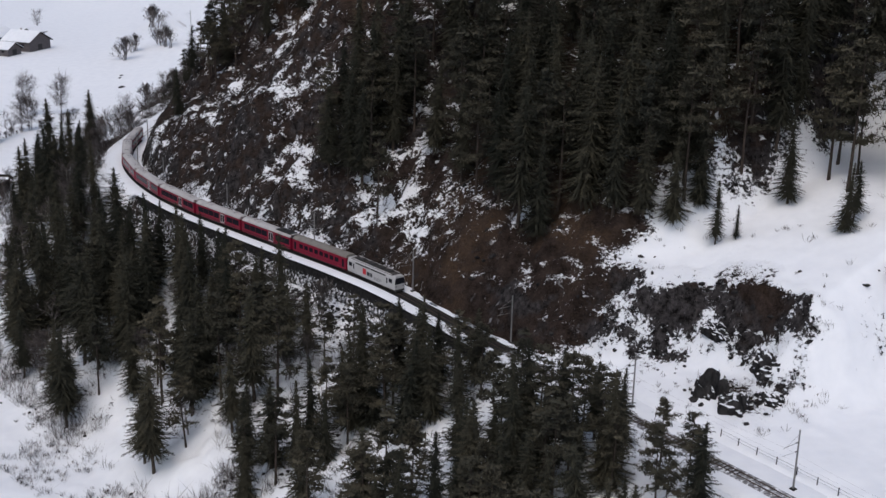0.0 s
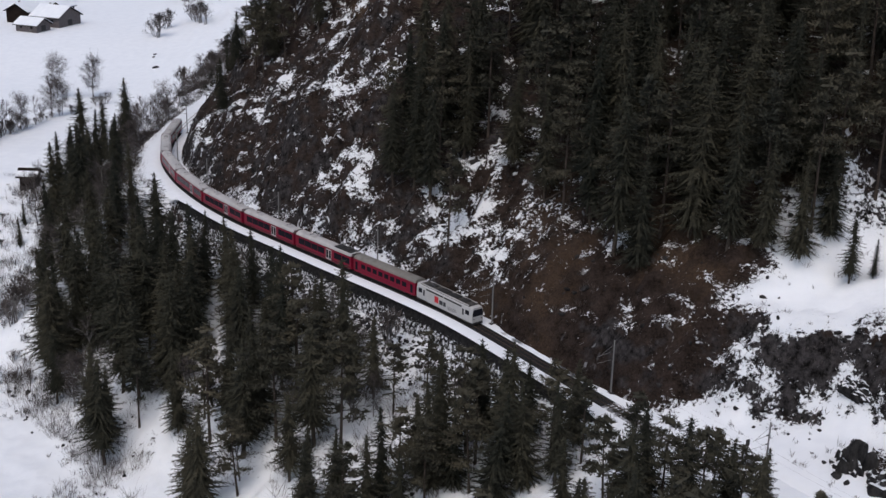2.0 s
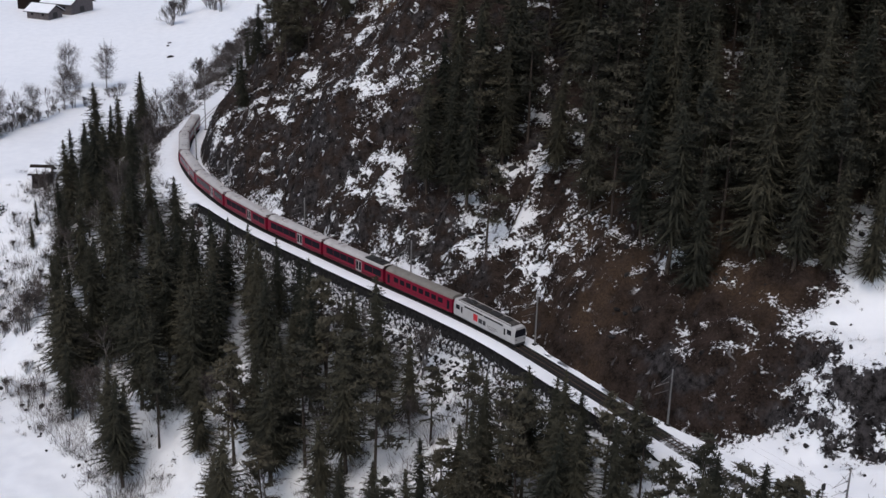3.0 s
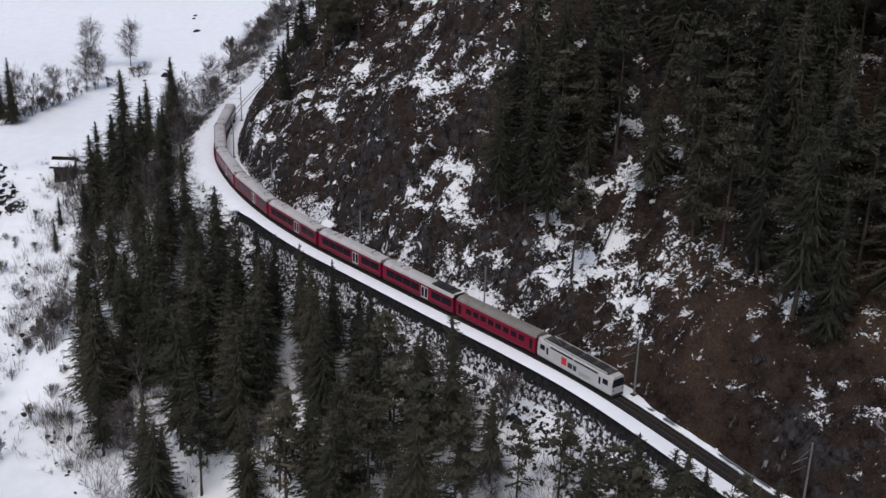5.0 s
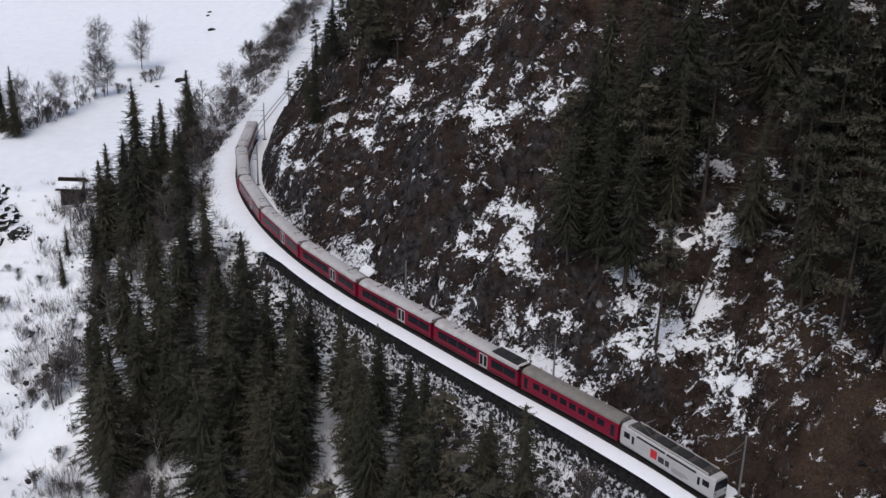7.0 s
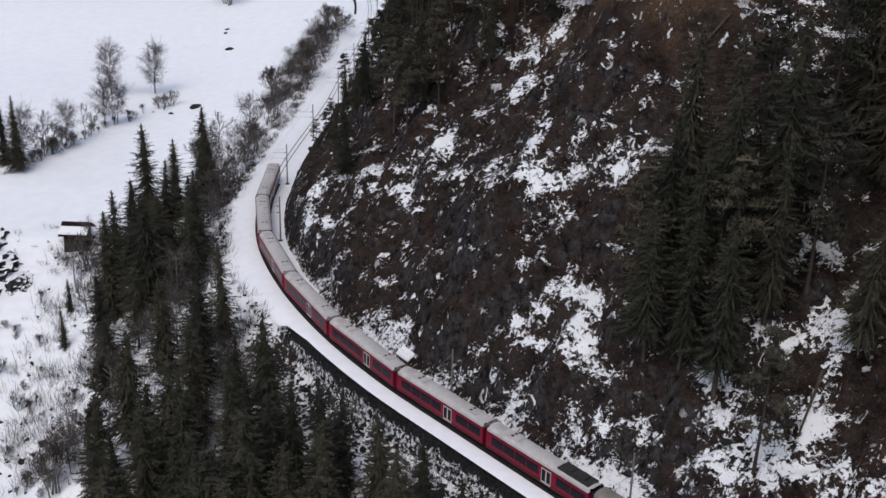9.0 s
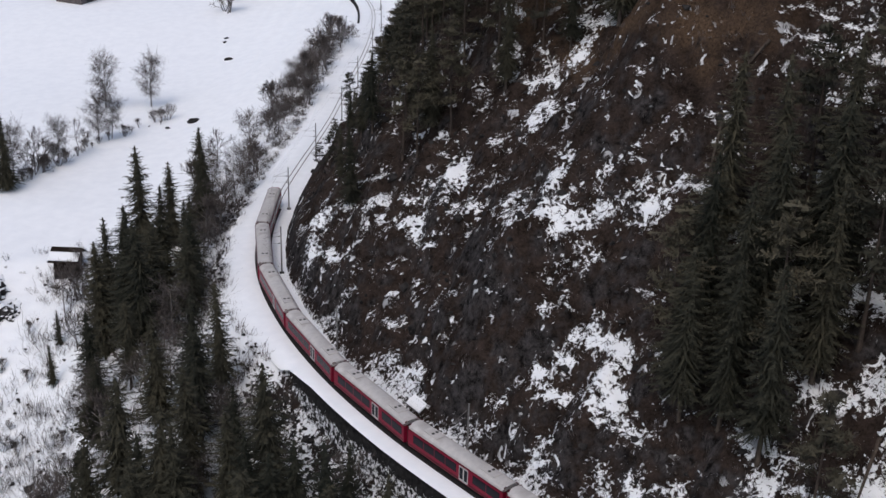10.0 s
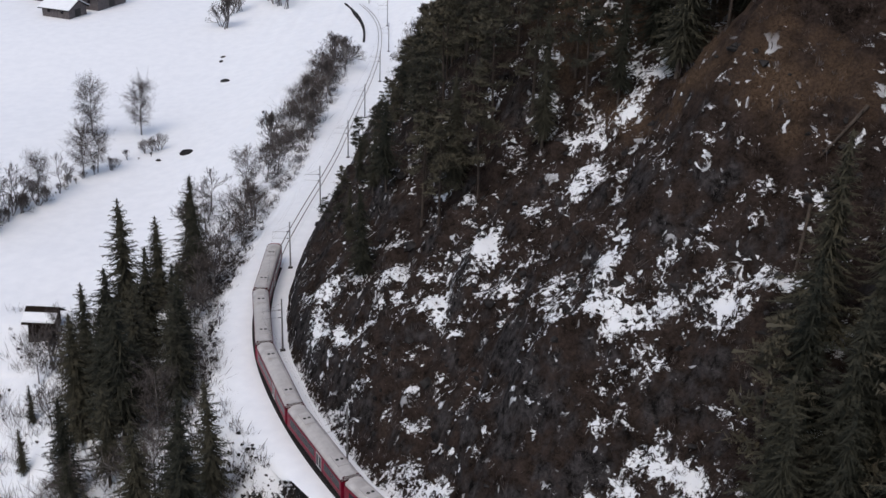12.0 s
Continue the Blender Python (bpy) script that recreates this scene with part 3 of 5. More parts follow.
def spruce(seed, h=20.0, spread=2.9, bare=0.12, dense=1.0, fine=1.0, full=0.7):
    """A spruce's trunk and crown: whorls of drooping boughs with side twigs."""
    rng = np.random.default_rng(seed)
    tv, tf, off = trunk_mesh(h, 0.011 * h + 0.03, rng)
    out = []
    z = h * bare
    while z < h * 0.985:
        t = (z / h - bare) / (1 - bare)
        reach = spread * ((1 - t) ** full) * (0.55 + 0.45 * min(1, t * 6 + 0.4)) + 0.12
        n = max(3, int((5 + 3 * (1 - t)) * dense))
        a0 = rng.uniform(0, math.tau)
        for k in range(n):
            a = a0 + k * math.tau / n + rng.normal(0, 0.25)
            L = reach * rng.uniform(0.62, 1.2)
            droop = (0.32 - 0.60 * t) * L * rng.uniform(0.6, 1.3)
            d = np.array((math.cos(a), math.sin(a), 0))
            base = np.array((*off(z), z + rng.normal(0, 0.12)))
            tip = base + d * L - np.array((0, 0, droop))
            out.append((base, tip, 0.09 + 0.03 * L, side_of(d, rng)))
            # the shaded heart of the crown: broad hanging boughs
            h0, h1 = base + (0, 0, 0.35), base + d * L * 0.72 - np.array((0, 0, droop * 0.5 + 0.22 * L + 0.35))
            across_bough = np.array((-d[1], d[0], 0)) * L
            for q in (-0.24, 0.0, 0.24):
                out.append((h0 + across_bough * q * 0.4, h1 + across_bough * (q + rng.normal(0, 0.06)) - (0, 0, rng.uniform(0, 0.3)), 0.06 * L + 0.05, side_of(d, rng)))
            m = max(2, int(2 + L * 5.0 * fine))
            for j in range(m):
                g = (j + 0.7 + rng.uniform(-0.3, 0.3)) / m
                p = base + d * L * g - np.array((0, 0, droop * g ** 1.5))
                for sd in (-1, 1):
                    tl = (0.24 + 0.20 * L * (1 - g * 0.75)) * rng.uniform(0.5, 1.3) / fine ** 0.6
                    w = d * 0.62 + sd * np.array((-d[1], d[0], 0)) * rng.uniform(0.5, 1.1) - np.array((0, 0, rng.uniform(-0.1, 0.5)))
                    out.append((p, p + w * tl, (0.06 + 0.05 * tl) / fine ** 0.6, side_of(w, rng)))
        z += h * 0.034 * rng.uniform(0.75, 1.25) / dense ** 0.5
    tip = np.array((*off(h), h))
    out += [(tip - (0, 0, 1.2), tip + (0, 0, 0.3), 0.12, np.array((1.0, 0, 0))), (tip - (0, 0, 1.2), tip + (0, 0, 0.3), 0.12, np.array((0, 1.0, 0)))]
    return (tv, tf), spikes(out)


def pine(seed, h=18.0, spread=3.0, bare=0.42, tufts=54):
    """A Scots pine: bare trunk, crooked limbs, needle tufts in loose plates."""
    rng = np.random.default_rng(seed)
    tv, tf, off = trunk_mesh(h, 0.010 * h + 0.03, rng, 0.5)
    tv, tf, out = list(tv), list(tf), []
    for i in range(30):
        t = rng.uniform(0, 1) ** 0.8
        z = h * (bare + (0.97 - bare) * t)
        L = spread * (0.35 + 0.75 * math.sin(math.pi * (0.2 + 0.75 * t))) * rng.uniform(0.55, 1.15) * (1.05 - 0.45 * t)
        a = rng.uniform(0, math.tau)
        d = np.array((math.cos(a), math.sin(a), rng.uniform(-0.15, 0.45)))
        base = np.array((*off(z), z))
        tip = base + d * L
        n0, r = len(tv), 0.05
        q = np.array((-d[1], d[0], 0))
        for p, rr in ((base, r), (tip, 0.012)):
            tv += [tuple(p + q * rr), tuple(p + np.array((0, 0, rr))), tuple(p - q * rr - np.array((0, 0, rr * 0.5)))]
        tf += [(n0, n0 + 1, n0 + 4, n0 + 3), (n0 + 1, n0 + 2, n0 + 5, n0 + 4), (n0 + 2, n0, n0 + 3, n0 + 5)]
        for j in range(7):
            g = rng.uniform(0.35, 0.95)
            c = base + d * L * g + rng.normal(0, 1, 3) * (0.25, 0.25, 0.1)
            w = (rng.normal(0, 1, 3) * (1, 1, 0.45) + d * 0.6) * 0.8
            out.append((c - w * 0.5, c + w * 0.6, rng.uniform(0.2, 0.36), side_of(w, rng)))
        for j in range(tufts):
            g = 0.35 + 0.7 * rng.uniform() ** 0.7
            c = base + d * L * g + rng.normal(0, 1, 3) * (0.30, 0.30, 0.16) * (0.6 + 0.35 * L)
            w = rng.normal(0, 1, 3) + (0, 0, 0.6) + d * 0.5
            w = w / np.linalg.norm(w) * rng.uniform(0.32, 0.66)
            out.append((c - w * 0.3, c + w, rng.uniform(0.06, 0.12), side_of(w, rng)))
    return (tv, tf), spikes(out)


def bare_tree(seed, h=9.0, spread=0.55, stems=1, levels=6, upright=0.5):
    """A leafless tree: forked limbs that end in fine twigs."""
    rng = np.random.default_rng(seed)
    v, f, fine = [], [], []

    def limb(p, d, L, r, lev):
        d = d / np.linalg.norm(d)
        e = p + d * L
        if lev >= levels - 1:
            fine.append((p, e, (0.028 if stems == 1 else 0.05) + r * 0.5, side_of(d, rng)))
        else:
            n0, r1 = len(v), r * 0.68
            q = np.cross(d, (0.3, 0.5, 0.81))
            q /= np.linalg.norm(q)
            k = np.cross(d, q)
            for c, rr in ((p, r), (e, r1)):
                v.extend(tuple(c + rr * (q * math.cos(g) + k * math.sin(g))) for g in np.arange(5) * math.tau / 5)
            f.extend((n0 + g, n0 + (g + 1) % 5, n0 + 5 + (g + 1) % 5, n0 + 5 + g) for g in range(5))
        if lev == levels:
            return
        for c in range(rng.integers(3, 5)):
            w = d + rng.normal(0, spread, 3) + (0, 0, upright * 0.35)
            g = rng.uniform(0.55, 1.0) if c else 1.0
            limb(p + d * L * g, w, L * rng.uniform(0.6, 0.86), r * 0.62, lev + 1)

    for i in range(stems):
        w = np.array((*rng.normal(0, 0.12 + 0.2 * (stems > 1), 2), 1.0))
        limb(np.array((*rng.normal(0, 0.25 * (stems > 1), 2), -0.3)), w, h * 0.30, h * 0.014 + 0.02, 1)
    cv, cf = kites(fine)
    k = h / cv[:, 2].max()
    return (np.array(v) * k, f), (cv * k, cf)


def birch(seed, h=9.0, limbs=58, twigs=15, thick=0.030):
    """A tall leafless birch: one slim stem, rising limbs and a haze of twigs."""
    rng = np.random.default_rng(seed)
    tv, tf, off = trunk_mesh(h, 0.013 * h, rng, 0.25)
    fine = []
    for i in range(limbs):
        t = 0.2 + 0.78 * (i + rng.uniform()) / limbs
        base = np.array((*off(t * h), t * h))
        a = rng.uniform(0, math.tau)
        L = h * 0.40 * math.sin(math.pi * min(1, 0.22 + 0.78 * (1 - t))) * rng.uniform(0.55, 1.1) + 0.2
        d = np.array((math.cos(a), math.sin(a), rng.uniform(0.35, 1.2)))
        d /= np.linalg.norm(d)
        fine.append((base, base + d * L, 0.045, side_of(d, rng)))
        for j in range(twigs):
            p = base + d * L * rng.uniform(0.2, 1)
            w = (d * 0.7 + rng.normal(0, 0.6, 3) - np.array((0, 0, 0.25))) * rng.uniform(0.06, 0.13) * h
            fine.append((p, p + w, thick, side_of(w, rng)))
            fine.append((p + w * 0.5, p + w * 0.5 + rng.normal(0, 0.045, 3) * h, thick * 0.9, side_of(w, rng)))
    return (tv, tf), kites(fine)


def make_tree(name, build, label, category, bark, leaf, group):
    (tv, tf), (cv, cf) = build
    ob = thing(name, Matrix(), label, category, group)
    raw("trunk", tv, tf, bark, ob, smooth=True)
    raw("crown", cv, cf, leaf, ob)
    return ob


SPRUCES = [make_tree("spruce_tree", spruce(11 + i, 20, w, b, k, 1.0, p), "tall dark green spruce on the steep snowy slope", "spruce tree", M_BARK, M_SPRUCE, "spruces of the forest")
           for i, (w, b, k, p) in enumerate(((4.3, 0.10, 1.0, 0.72), (3.7, 0.18, 0.9, 0.58), (4.6, 0.08, 1.0, 0.78), (4.0, 0.22, 0.85, 0.55), (4.4, 0.05, 1.0, 0.66), (3.4, 0.14, 0.9, 0.62)))]
PINES = [make_tree("pine_tree", pine(31 + i, 18, w, b), "Scots pine with a bare trunk and loose grey-green crown", "pine tree", M_BARK_PINE, M_PINE, "pines of the forest")
         for i, (w, b) in enumerate(((3.7, 0.27), (3.3, 0.38), (4.0, 0.20)))]
BARES = [make_tree("bare_tree", bare_tree(51 + i, 9, 0.5, st, 6 - (st > 1), u), "leafless grey-brown tree with fine twigs in the snow", "bare tree", M_BIRCH, M_TWIG, "bare trees by the meadow")
         for i, (st, u) in enumerate(((1, 0.6), (3, 0.5), (1, 0.9), (4, 0.3)))]
BARES += [make_tree("bare_tree", birch(71 + i), "tall leafless birch with hazy grey twigs in the snow", "bare tree", M_BIRCH, M_TWIG, "bare trees by the meadow") for i in range(2)]
BARES += [make_tree("bare_tree", birch(81 + i, 9.0, 80, 27, 0.023), "tall leafless birch with a dense oval crown of fine twigs", "bare tree", M_BIRCH, M_TWIG, "bare trees by the meadow") for i in range(2)]
PLACED = []
used = set()


def plant(kind, x, y, h, turn, lean=0.0, z=None, wide=1.0):
    """Stand one of the trees at a place, with a height and a breadth."""
    base = {"spruce": 20.0, "pine": 18.0, "bare": 9.0}[kind.rstrip("0123456789")]
    pool = {"spruce": SPRUCES, "pine": PINES, "bare": BARES}[kind.rstrip("0123456789")]
    proto = pool[int(kind[-1]) % len(pool)]
    k = h / base
    z = float(land(x, y)[0]) - 0.2 if z is None else z
    m = pose(x, y, z, lean, 0, turn)
    if proto not in used:
        used.add(proto)
        ob = proto
        ob.matrix_basis = m @ Matrix.Diagonal((k * wide, k * wide, k, 1))
    else:
        ob = copy_thing(proto, m)
        ob.scale = (k * wide, k * wide, k)
    PLACED.append((x, y))
    return ob


def scatter(count, s0, s1, d0, d1, gap, wanted, rng):
    """Random places in a band along the line, at least gap metres apart."""
    s, d = rng.uniform(s0, s1, count), rng.uniform(d0, d1, count)
    x, y, nx, ny = line_at(s)
    x, y = x + nx * d, y + ny * d
    s2, d2 = across(x, y)
    out = []
    for a, b, ss, dd, p in zip(x, y, s2, d2, rng.uniform(0, 1, count)):
        if p < wanted(ss, dd) and all((a - q) ** 2 + (b - w) ** 2 > gap * gap for q, w in PLACED):
            out.append((a, b, ss, dd))
            PLACED.append((a, b))
    return out


def uphill_forest(s, d):
    if d < 7:
        return 0
    if s < 104:
        return 0 if d < 58 + 0.25 * max(0, 90 - s) else 0.22 if d < 84 else 0.9
    if s < 168:
        return 0.95 if d > np.interp(s, (104, 106, 109, 116, 129, 144, 168), (46, 36, 26, 20, 15.5, 16, 25)) else 0
    if s < 183:
        return 0.10 if d < 42 else 0.9
    if s < 203:
        return 0.95 if d > 15.5 and s < np.interp(d, (15, 30, 40, 50), (198, 197, 190, 186)) else (0.85 if d > 56 else 0)
    if s < 256:
        return 0 if d < np.interp(s, (203, 225, 236, 256), (56, 56, 48, 42)) else 0.85
    if s < 402:
        return 0.75 if d > np.interp(s, (256, 264, 275, 285, 300, 340, 365, 402), (29, 21, 14, 9.5, 8.5, 8, 8, 8)) else 0
    return 0.5 if d > 44 else 0


def height_limit(s, d):
    """Low growth near the line, where it is kept clear."""
    if s < 256 or s > 410:
        return 30.0
    low = np.interp(s, (256, 270, 285, 300, 320, 340, 360, 380, 410), (22, 16, 11, 7.5, 7.0, 6.5, 7.5, 8, 7))
    edge = np.interp(s, (256, 270, 285, 300, 320, 340, 360, 380, 410), (16, 20, 25, 27, 26, 21, 17, 16, 13))
    return low + 0.6 * max(0.0, d - 12) if d < edge else 20.0


def valley_forest(s, d):
    u = -d
    if s < 55 or s > 318:
        return 0
    if rough(np.array([s]), np.array([d]), 13, 2, 41)[0] < (-0.02 if s > 148 else -0.2 if s > 118 else -0.3):
        return 0
    near = np.interp(s, (60, 100, 125, 150, 225, 250, 285, 318), (8, 7.5, 9, 13.5, 14.5, 13, 11, 13))
    far = np.interp(s, (100, 130, 190, 222, 240, 262, 300, 318), (40, 42, 47, 43, 39, 31, 31, 30))
    if not near < u < far:
        return 0
    if 142 < s < 174:
        return 0.4
    return (0.3 if s > 268 else 0.9) if u > near + 4 or s < 130 else 0.45


rng = np.random.default_rng(5)
# trees that stand out, then the forest round them
for kind, x, y, h in (("spruce4", -76.5, 269.8, 26), ("spruce1", -47.6, 240.9, 17), ("spruce0", -35.8, 226.2, 19), ("spruce2", -111.5, 336.8, 20),
                      ("spruce0", -121, 335.3, 20), ("spruce3", -119, 340, 18), ("spruce5", -106.3, 337.7, 14), ("spruce5", -116, 332, 20)):
    plant(kind, x, y, h, rng.uniform(0, 360), wide=1.12)
# the stand on the rib above the line
for k, (s, d, h) in enumerate(((191, 16.5, 21), (187, 20, 25), (181, 20.5, 23), (177.5, 24, 25), (186, 25, 26), (180.5, 29, 27), (193, 22.5, 22), (174.5, 27.5, 24), (190, 30, 25), (184, 34, 27), (188.5, 14.8, 19), (184, 16.5, 21), (194.5, 19, 20))):
    x, y, nx, ny = (float(v) for v in line_at(s))
    plant(("spruce3", "spruce1", "pine0", "spruce5", "spruce4")[k % 5], x + nx * d, y + ny * d, h, rng.uniform(0, 360), rng.normal(0, 1.2))
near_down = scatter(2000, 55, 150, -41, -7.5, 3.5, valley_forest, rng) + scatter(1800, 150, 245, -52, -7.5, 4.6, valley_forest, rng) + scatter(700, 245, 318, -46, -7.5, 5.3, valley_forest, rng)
near_up = scatter(6500, 60, 470, 7, 100, 4.6, uphill_forest, rng)
spruces, pines = 16, 2
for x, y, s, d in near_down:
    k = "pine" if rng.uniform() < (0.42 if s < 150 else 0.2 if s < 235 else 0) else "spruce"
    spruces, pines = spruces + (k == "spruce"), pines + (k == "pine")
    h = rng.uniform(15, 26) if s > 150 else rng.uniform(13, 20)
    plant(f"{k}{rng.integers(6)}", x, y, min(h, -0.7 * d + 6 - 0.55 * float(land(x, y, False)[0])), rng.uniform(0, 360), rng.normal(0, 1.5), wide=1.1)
far = []
for x, y, s, d in sorted(near_up, key=lambda p: p[3] + 0.12 * max(0, p[2] - 205) - 16 * (p[2] < 125)):
    k = "pine" if rng.uniform() < (0.8 if s < 104 else 0.30 if s < 250 else 0.72) else "spruce"
    top = height_limit(s, d)
    h = min(top * rng.uniform(0.8, 1.0), rng.uniform(19, 29) if s < 250 else rng.uniform(14, 21))
    if k == "spruce" and spruces < 258 or k == "pine" and pines < 285:
        spruces, pines = spruces + (k == "spruce"), pines + (k == "pine")
        plant(f"{k}{rng.integers(6)}", x, y, h, rng.uniform(0, 360), rng.normal(0, 1.2))
    elif top > 18:
        far.append((x, y))


def woods(name, places, seed, label, h0=0.75, h1=1.25):
    """Many far trees in one piece."""
    rng = np.random.default_rng(seed)
    protos = [spruce(90 + i, 24, w, 0.1, 0.72, 0.27)[1] for i, w in enumerate((4.4, 3.8, 4.9))]
    protos = [np.array(v) for v, f in protos]
    V, n = [], 0
    for x, y in places:
        v = protos[rng.integers(3)]
        a, k = rng.uniform(0, math.tau), rng.uniform(h0, h1)
        c, sn = math.cos(a) * k, math.sin(a) * k
        V.append(np.stack([x + v[:, 0] * c - v[:, 1] * sn, y + v[:, 0] * sn + v[:, 1] * c, float(land(x, y)[0]) + v[:, 2] * k], 1))
    V = np.concatenate(V)
    q = np.arange(len(V)).reshape(-1, 3)
    tagged(raw(name, V, q.tolist(), M_SPRUCE), label, "woods", kind="stuff")


far += [(x, y) for x, y, s, d in scatter(200, 60, 330, 100, 118, 6.5, lambda s, d: 0.9, rng)]
woods("far_woods", far, 3, "dense dark spruce woods on the upper hillside")


# ---- the train ----
HALF = 1.33
BODY_OUTLINE = [(-HALF + 0.10, 0.52), (HALF - 0.10, 0.52), (HALF, 0.72), (HALF, 2.70), (HALF - 0.04, 3.06), (-HALF + 0.04, 3.06), (-HALF, 2.70), (-HALF, 0.72)]
ROOF_OUTLINE = [(HALF - 0.05, 3.06), (HALF - 0.16, 3.34), (HALF - 0.42, 3.55), (0.55, 3.67), (0.0, 3.71), (-0.55, 3.67), (-HALF + 0.42, 3.55), (-HALF + 0.16, 3.34), (-HALF + 0.05, 3.06)]


def sides(name, y0, y1, z0, z1, mat, parent, depth=0.02, out=0.008, label="", only=0):
    """The same plate on both sides of a car."""
    made = []
    for sgn in (-1, 1):
        if only and sgn != only:
            continue
        a, b = sorted((sgn * (HALF - depth), sgn * (HALF + out)))
        made.append(part(name, boxes((a, b, y0, y1, z0, z1)), mat, parent, label))
    return made


def bogie(y, parent):
    b = part("bogie", boxes((-0.95, -0.80, y - 1.3, y + 1.3, 0.32, 0.55), (0.80, 0.95, y - 1.3, y + 1.3, 0.32, 0.55), (-0.8, 0.8, y - 0.2, y + 0.2, 0.35, 0.6), bevel=0.02), M_DARK, parent)
    for dy in (-0.95, 0.95):
        for x in (-0.56, 0.56):
            part("wheel", rod(bmesh.new(), (x - 0.06, y + dy, 0.36), (x + 0.06, y + dy, 0.36), 0.36, sides=14), M_GREY, b)


def coach_shell(name, length, label, body, roof, group=""):
    car = thing(name, Matrix(), label, "railway carriage", group)
    h = length / 2
    part("body", extrude_profile(BODY_OUTLINE, -h + 0.25, h - 0.25), body, car)
    part("roof", extrude_profile(ROOF_OUTLINE, -h + 0.22, h - 0.22), roof, car)
    part("underframe", boxes((-1.05, 1.05, -h * 0.55, h * 0.55, 0.22, 0.52), (-0.9, 0.9, -h + 0.4, h - 0.4, 0.40, 0.53), bevel=0.03), M_DARK, car)
    for y in (-h + 3.0, h - 3.0):
        bogie(y, car)
    for y in (-h + 0.02, h - 0.24):
        part("gangway", boxes((-0.75, 0.75, y, y + 0.22, 0.75, 3.15), bevel=0.04), M_RUBBER, car, "black rubber gangway bellows")
    return car


def door(car, y, w, panes, frame_mat, label="pale grey carriage door"):
    for sgn in (-1, 1):
        x0, x1 = sorted((sgn * (HALF - 0.02), sgn * (HALF + 0.016)))
        d = part("door", boxes((x0, x1, y - w / 2, y + w / 2, 0.72, 2.80), bevel=0.008), frame_mat, car, label)
        x0, x1 = sorted((sgn * HALF, sgn * (HALF + 0.024)))
        for k in range(panes):
            c = y - w / 2 + w * (k + 0.5) / panes
            part("pane", boxes((x0, x1, c - w * 0.36 / panes, c + w * 0.36 / panes, 1.0, 2.62)), M_GLASS, d)


def modern_car(cab=False):
    L = 18.7
    car = coach_shell("railway_carriage", L, "red modern carriage with pale grey roof on the line" if not cab else "red driving carriage with dark windscreen ending the train", M_RED, M_ROOF, "red carriages of the train")
    h = L / 2
    door(car, -2.0, 1.7, 2, M_ROOF)
    for y0, y1 in ((-8.6, -6.2), (-6.1, -3.7), (-0.6, 1.5), (1.6, 3.65), (3.75, 5.8), (5.9, 8.0)):
        sides("window", y0, y1, 1.45, 2.66, M_GLASS, car)
    sides("stripe", -h + 0.4, h - 0.4, 0.74, 0.98, M_RED_DARK, car, label="dark red sill stripe")
    for y in (-5.6, 5.2):
        part("roof_unit", boxes((-0.72, 0.72, y - 1.3, y + 1.3, 3.58, 3.80), bevel=0.05), M_ROOF, car)
        for dx in (-0.32, 0.32):
            part("fan_grille", rod(bmesh.new(), (dx, y, 3.78), (dx, y, 3.83), 0.22, sides=12), M_DARK, car)
    part("gutter", boxes((-HALF - 0.02, -HALF + 0.08, -h + 0.3, h - 0.3, 3.02, 3.08), (HALF - 0.08, HALF + 0.02, -h + 0.3, h - 0.3, 3.02, 3.08)), M_RED_DARK, car)
    for y in (-h + 0.22, h - 0.34):
        part("end_frame", boxes((-HALF - 0.01, HALF + 0.01, y, y + 0.12, 2.9, 3.30), (-1.1, 1.1, y, y + 0.12, 3.25, 3.62), bevel=0.03), M_RED_DARK, car, "dark red end frame")
    if cab:
        part("nose", extrude_profile([(-1.25, 0.6), (1.25, 0.6), (1.28, 1.6), (1.2, 2.6), (0.95, 3.4), (-0.95, 3.4), (-1.2, 2.6), (-1.28, 1.6)], h - 0.25, h + 0.75, 0.82), M_RED, car)
        part("windscreen", extrude_profile([(-0.95, 1.75), (0.95, 1.75), (0.82, 2.75), (-0.82, 2.75)], h + 0.5, h + 0.79), M_GLASS, car)
    return car


def old_coach():
    L = 18.3
    car = coach_shell("railway_carriage", L, "older red carriage with weathered brown-grey roof", M_RED, M_ROOF_OLD, "red carriages of the train")
    for y in (-8.0, 8.0):
        door(car, y, 0.95, 1, M_RED, "red carriage door")
    for k in range(8):
        y = -5.95 + k * 1.7
        sides("window", y - 0.62, y + 0.62, 1.62, 2.52, M_GLASS, car)
    sides("stripe", -8.8, 8.8, 1.16, 1.22, M_RED_DARK, car)
    for y in (-6.5, -2.2, 2.2, 6.5):
        part("roof_vent", rod(bmesh.new(), (0, y, 3.66), (0, y, 3.84), 0.16, 0.12, 10), M_ROOF_OLD, car)
    return car


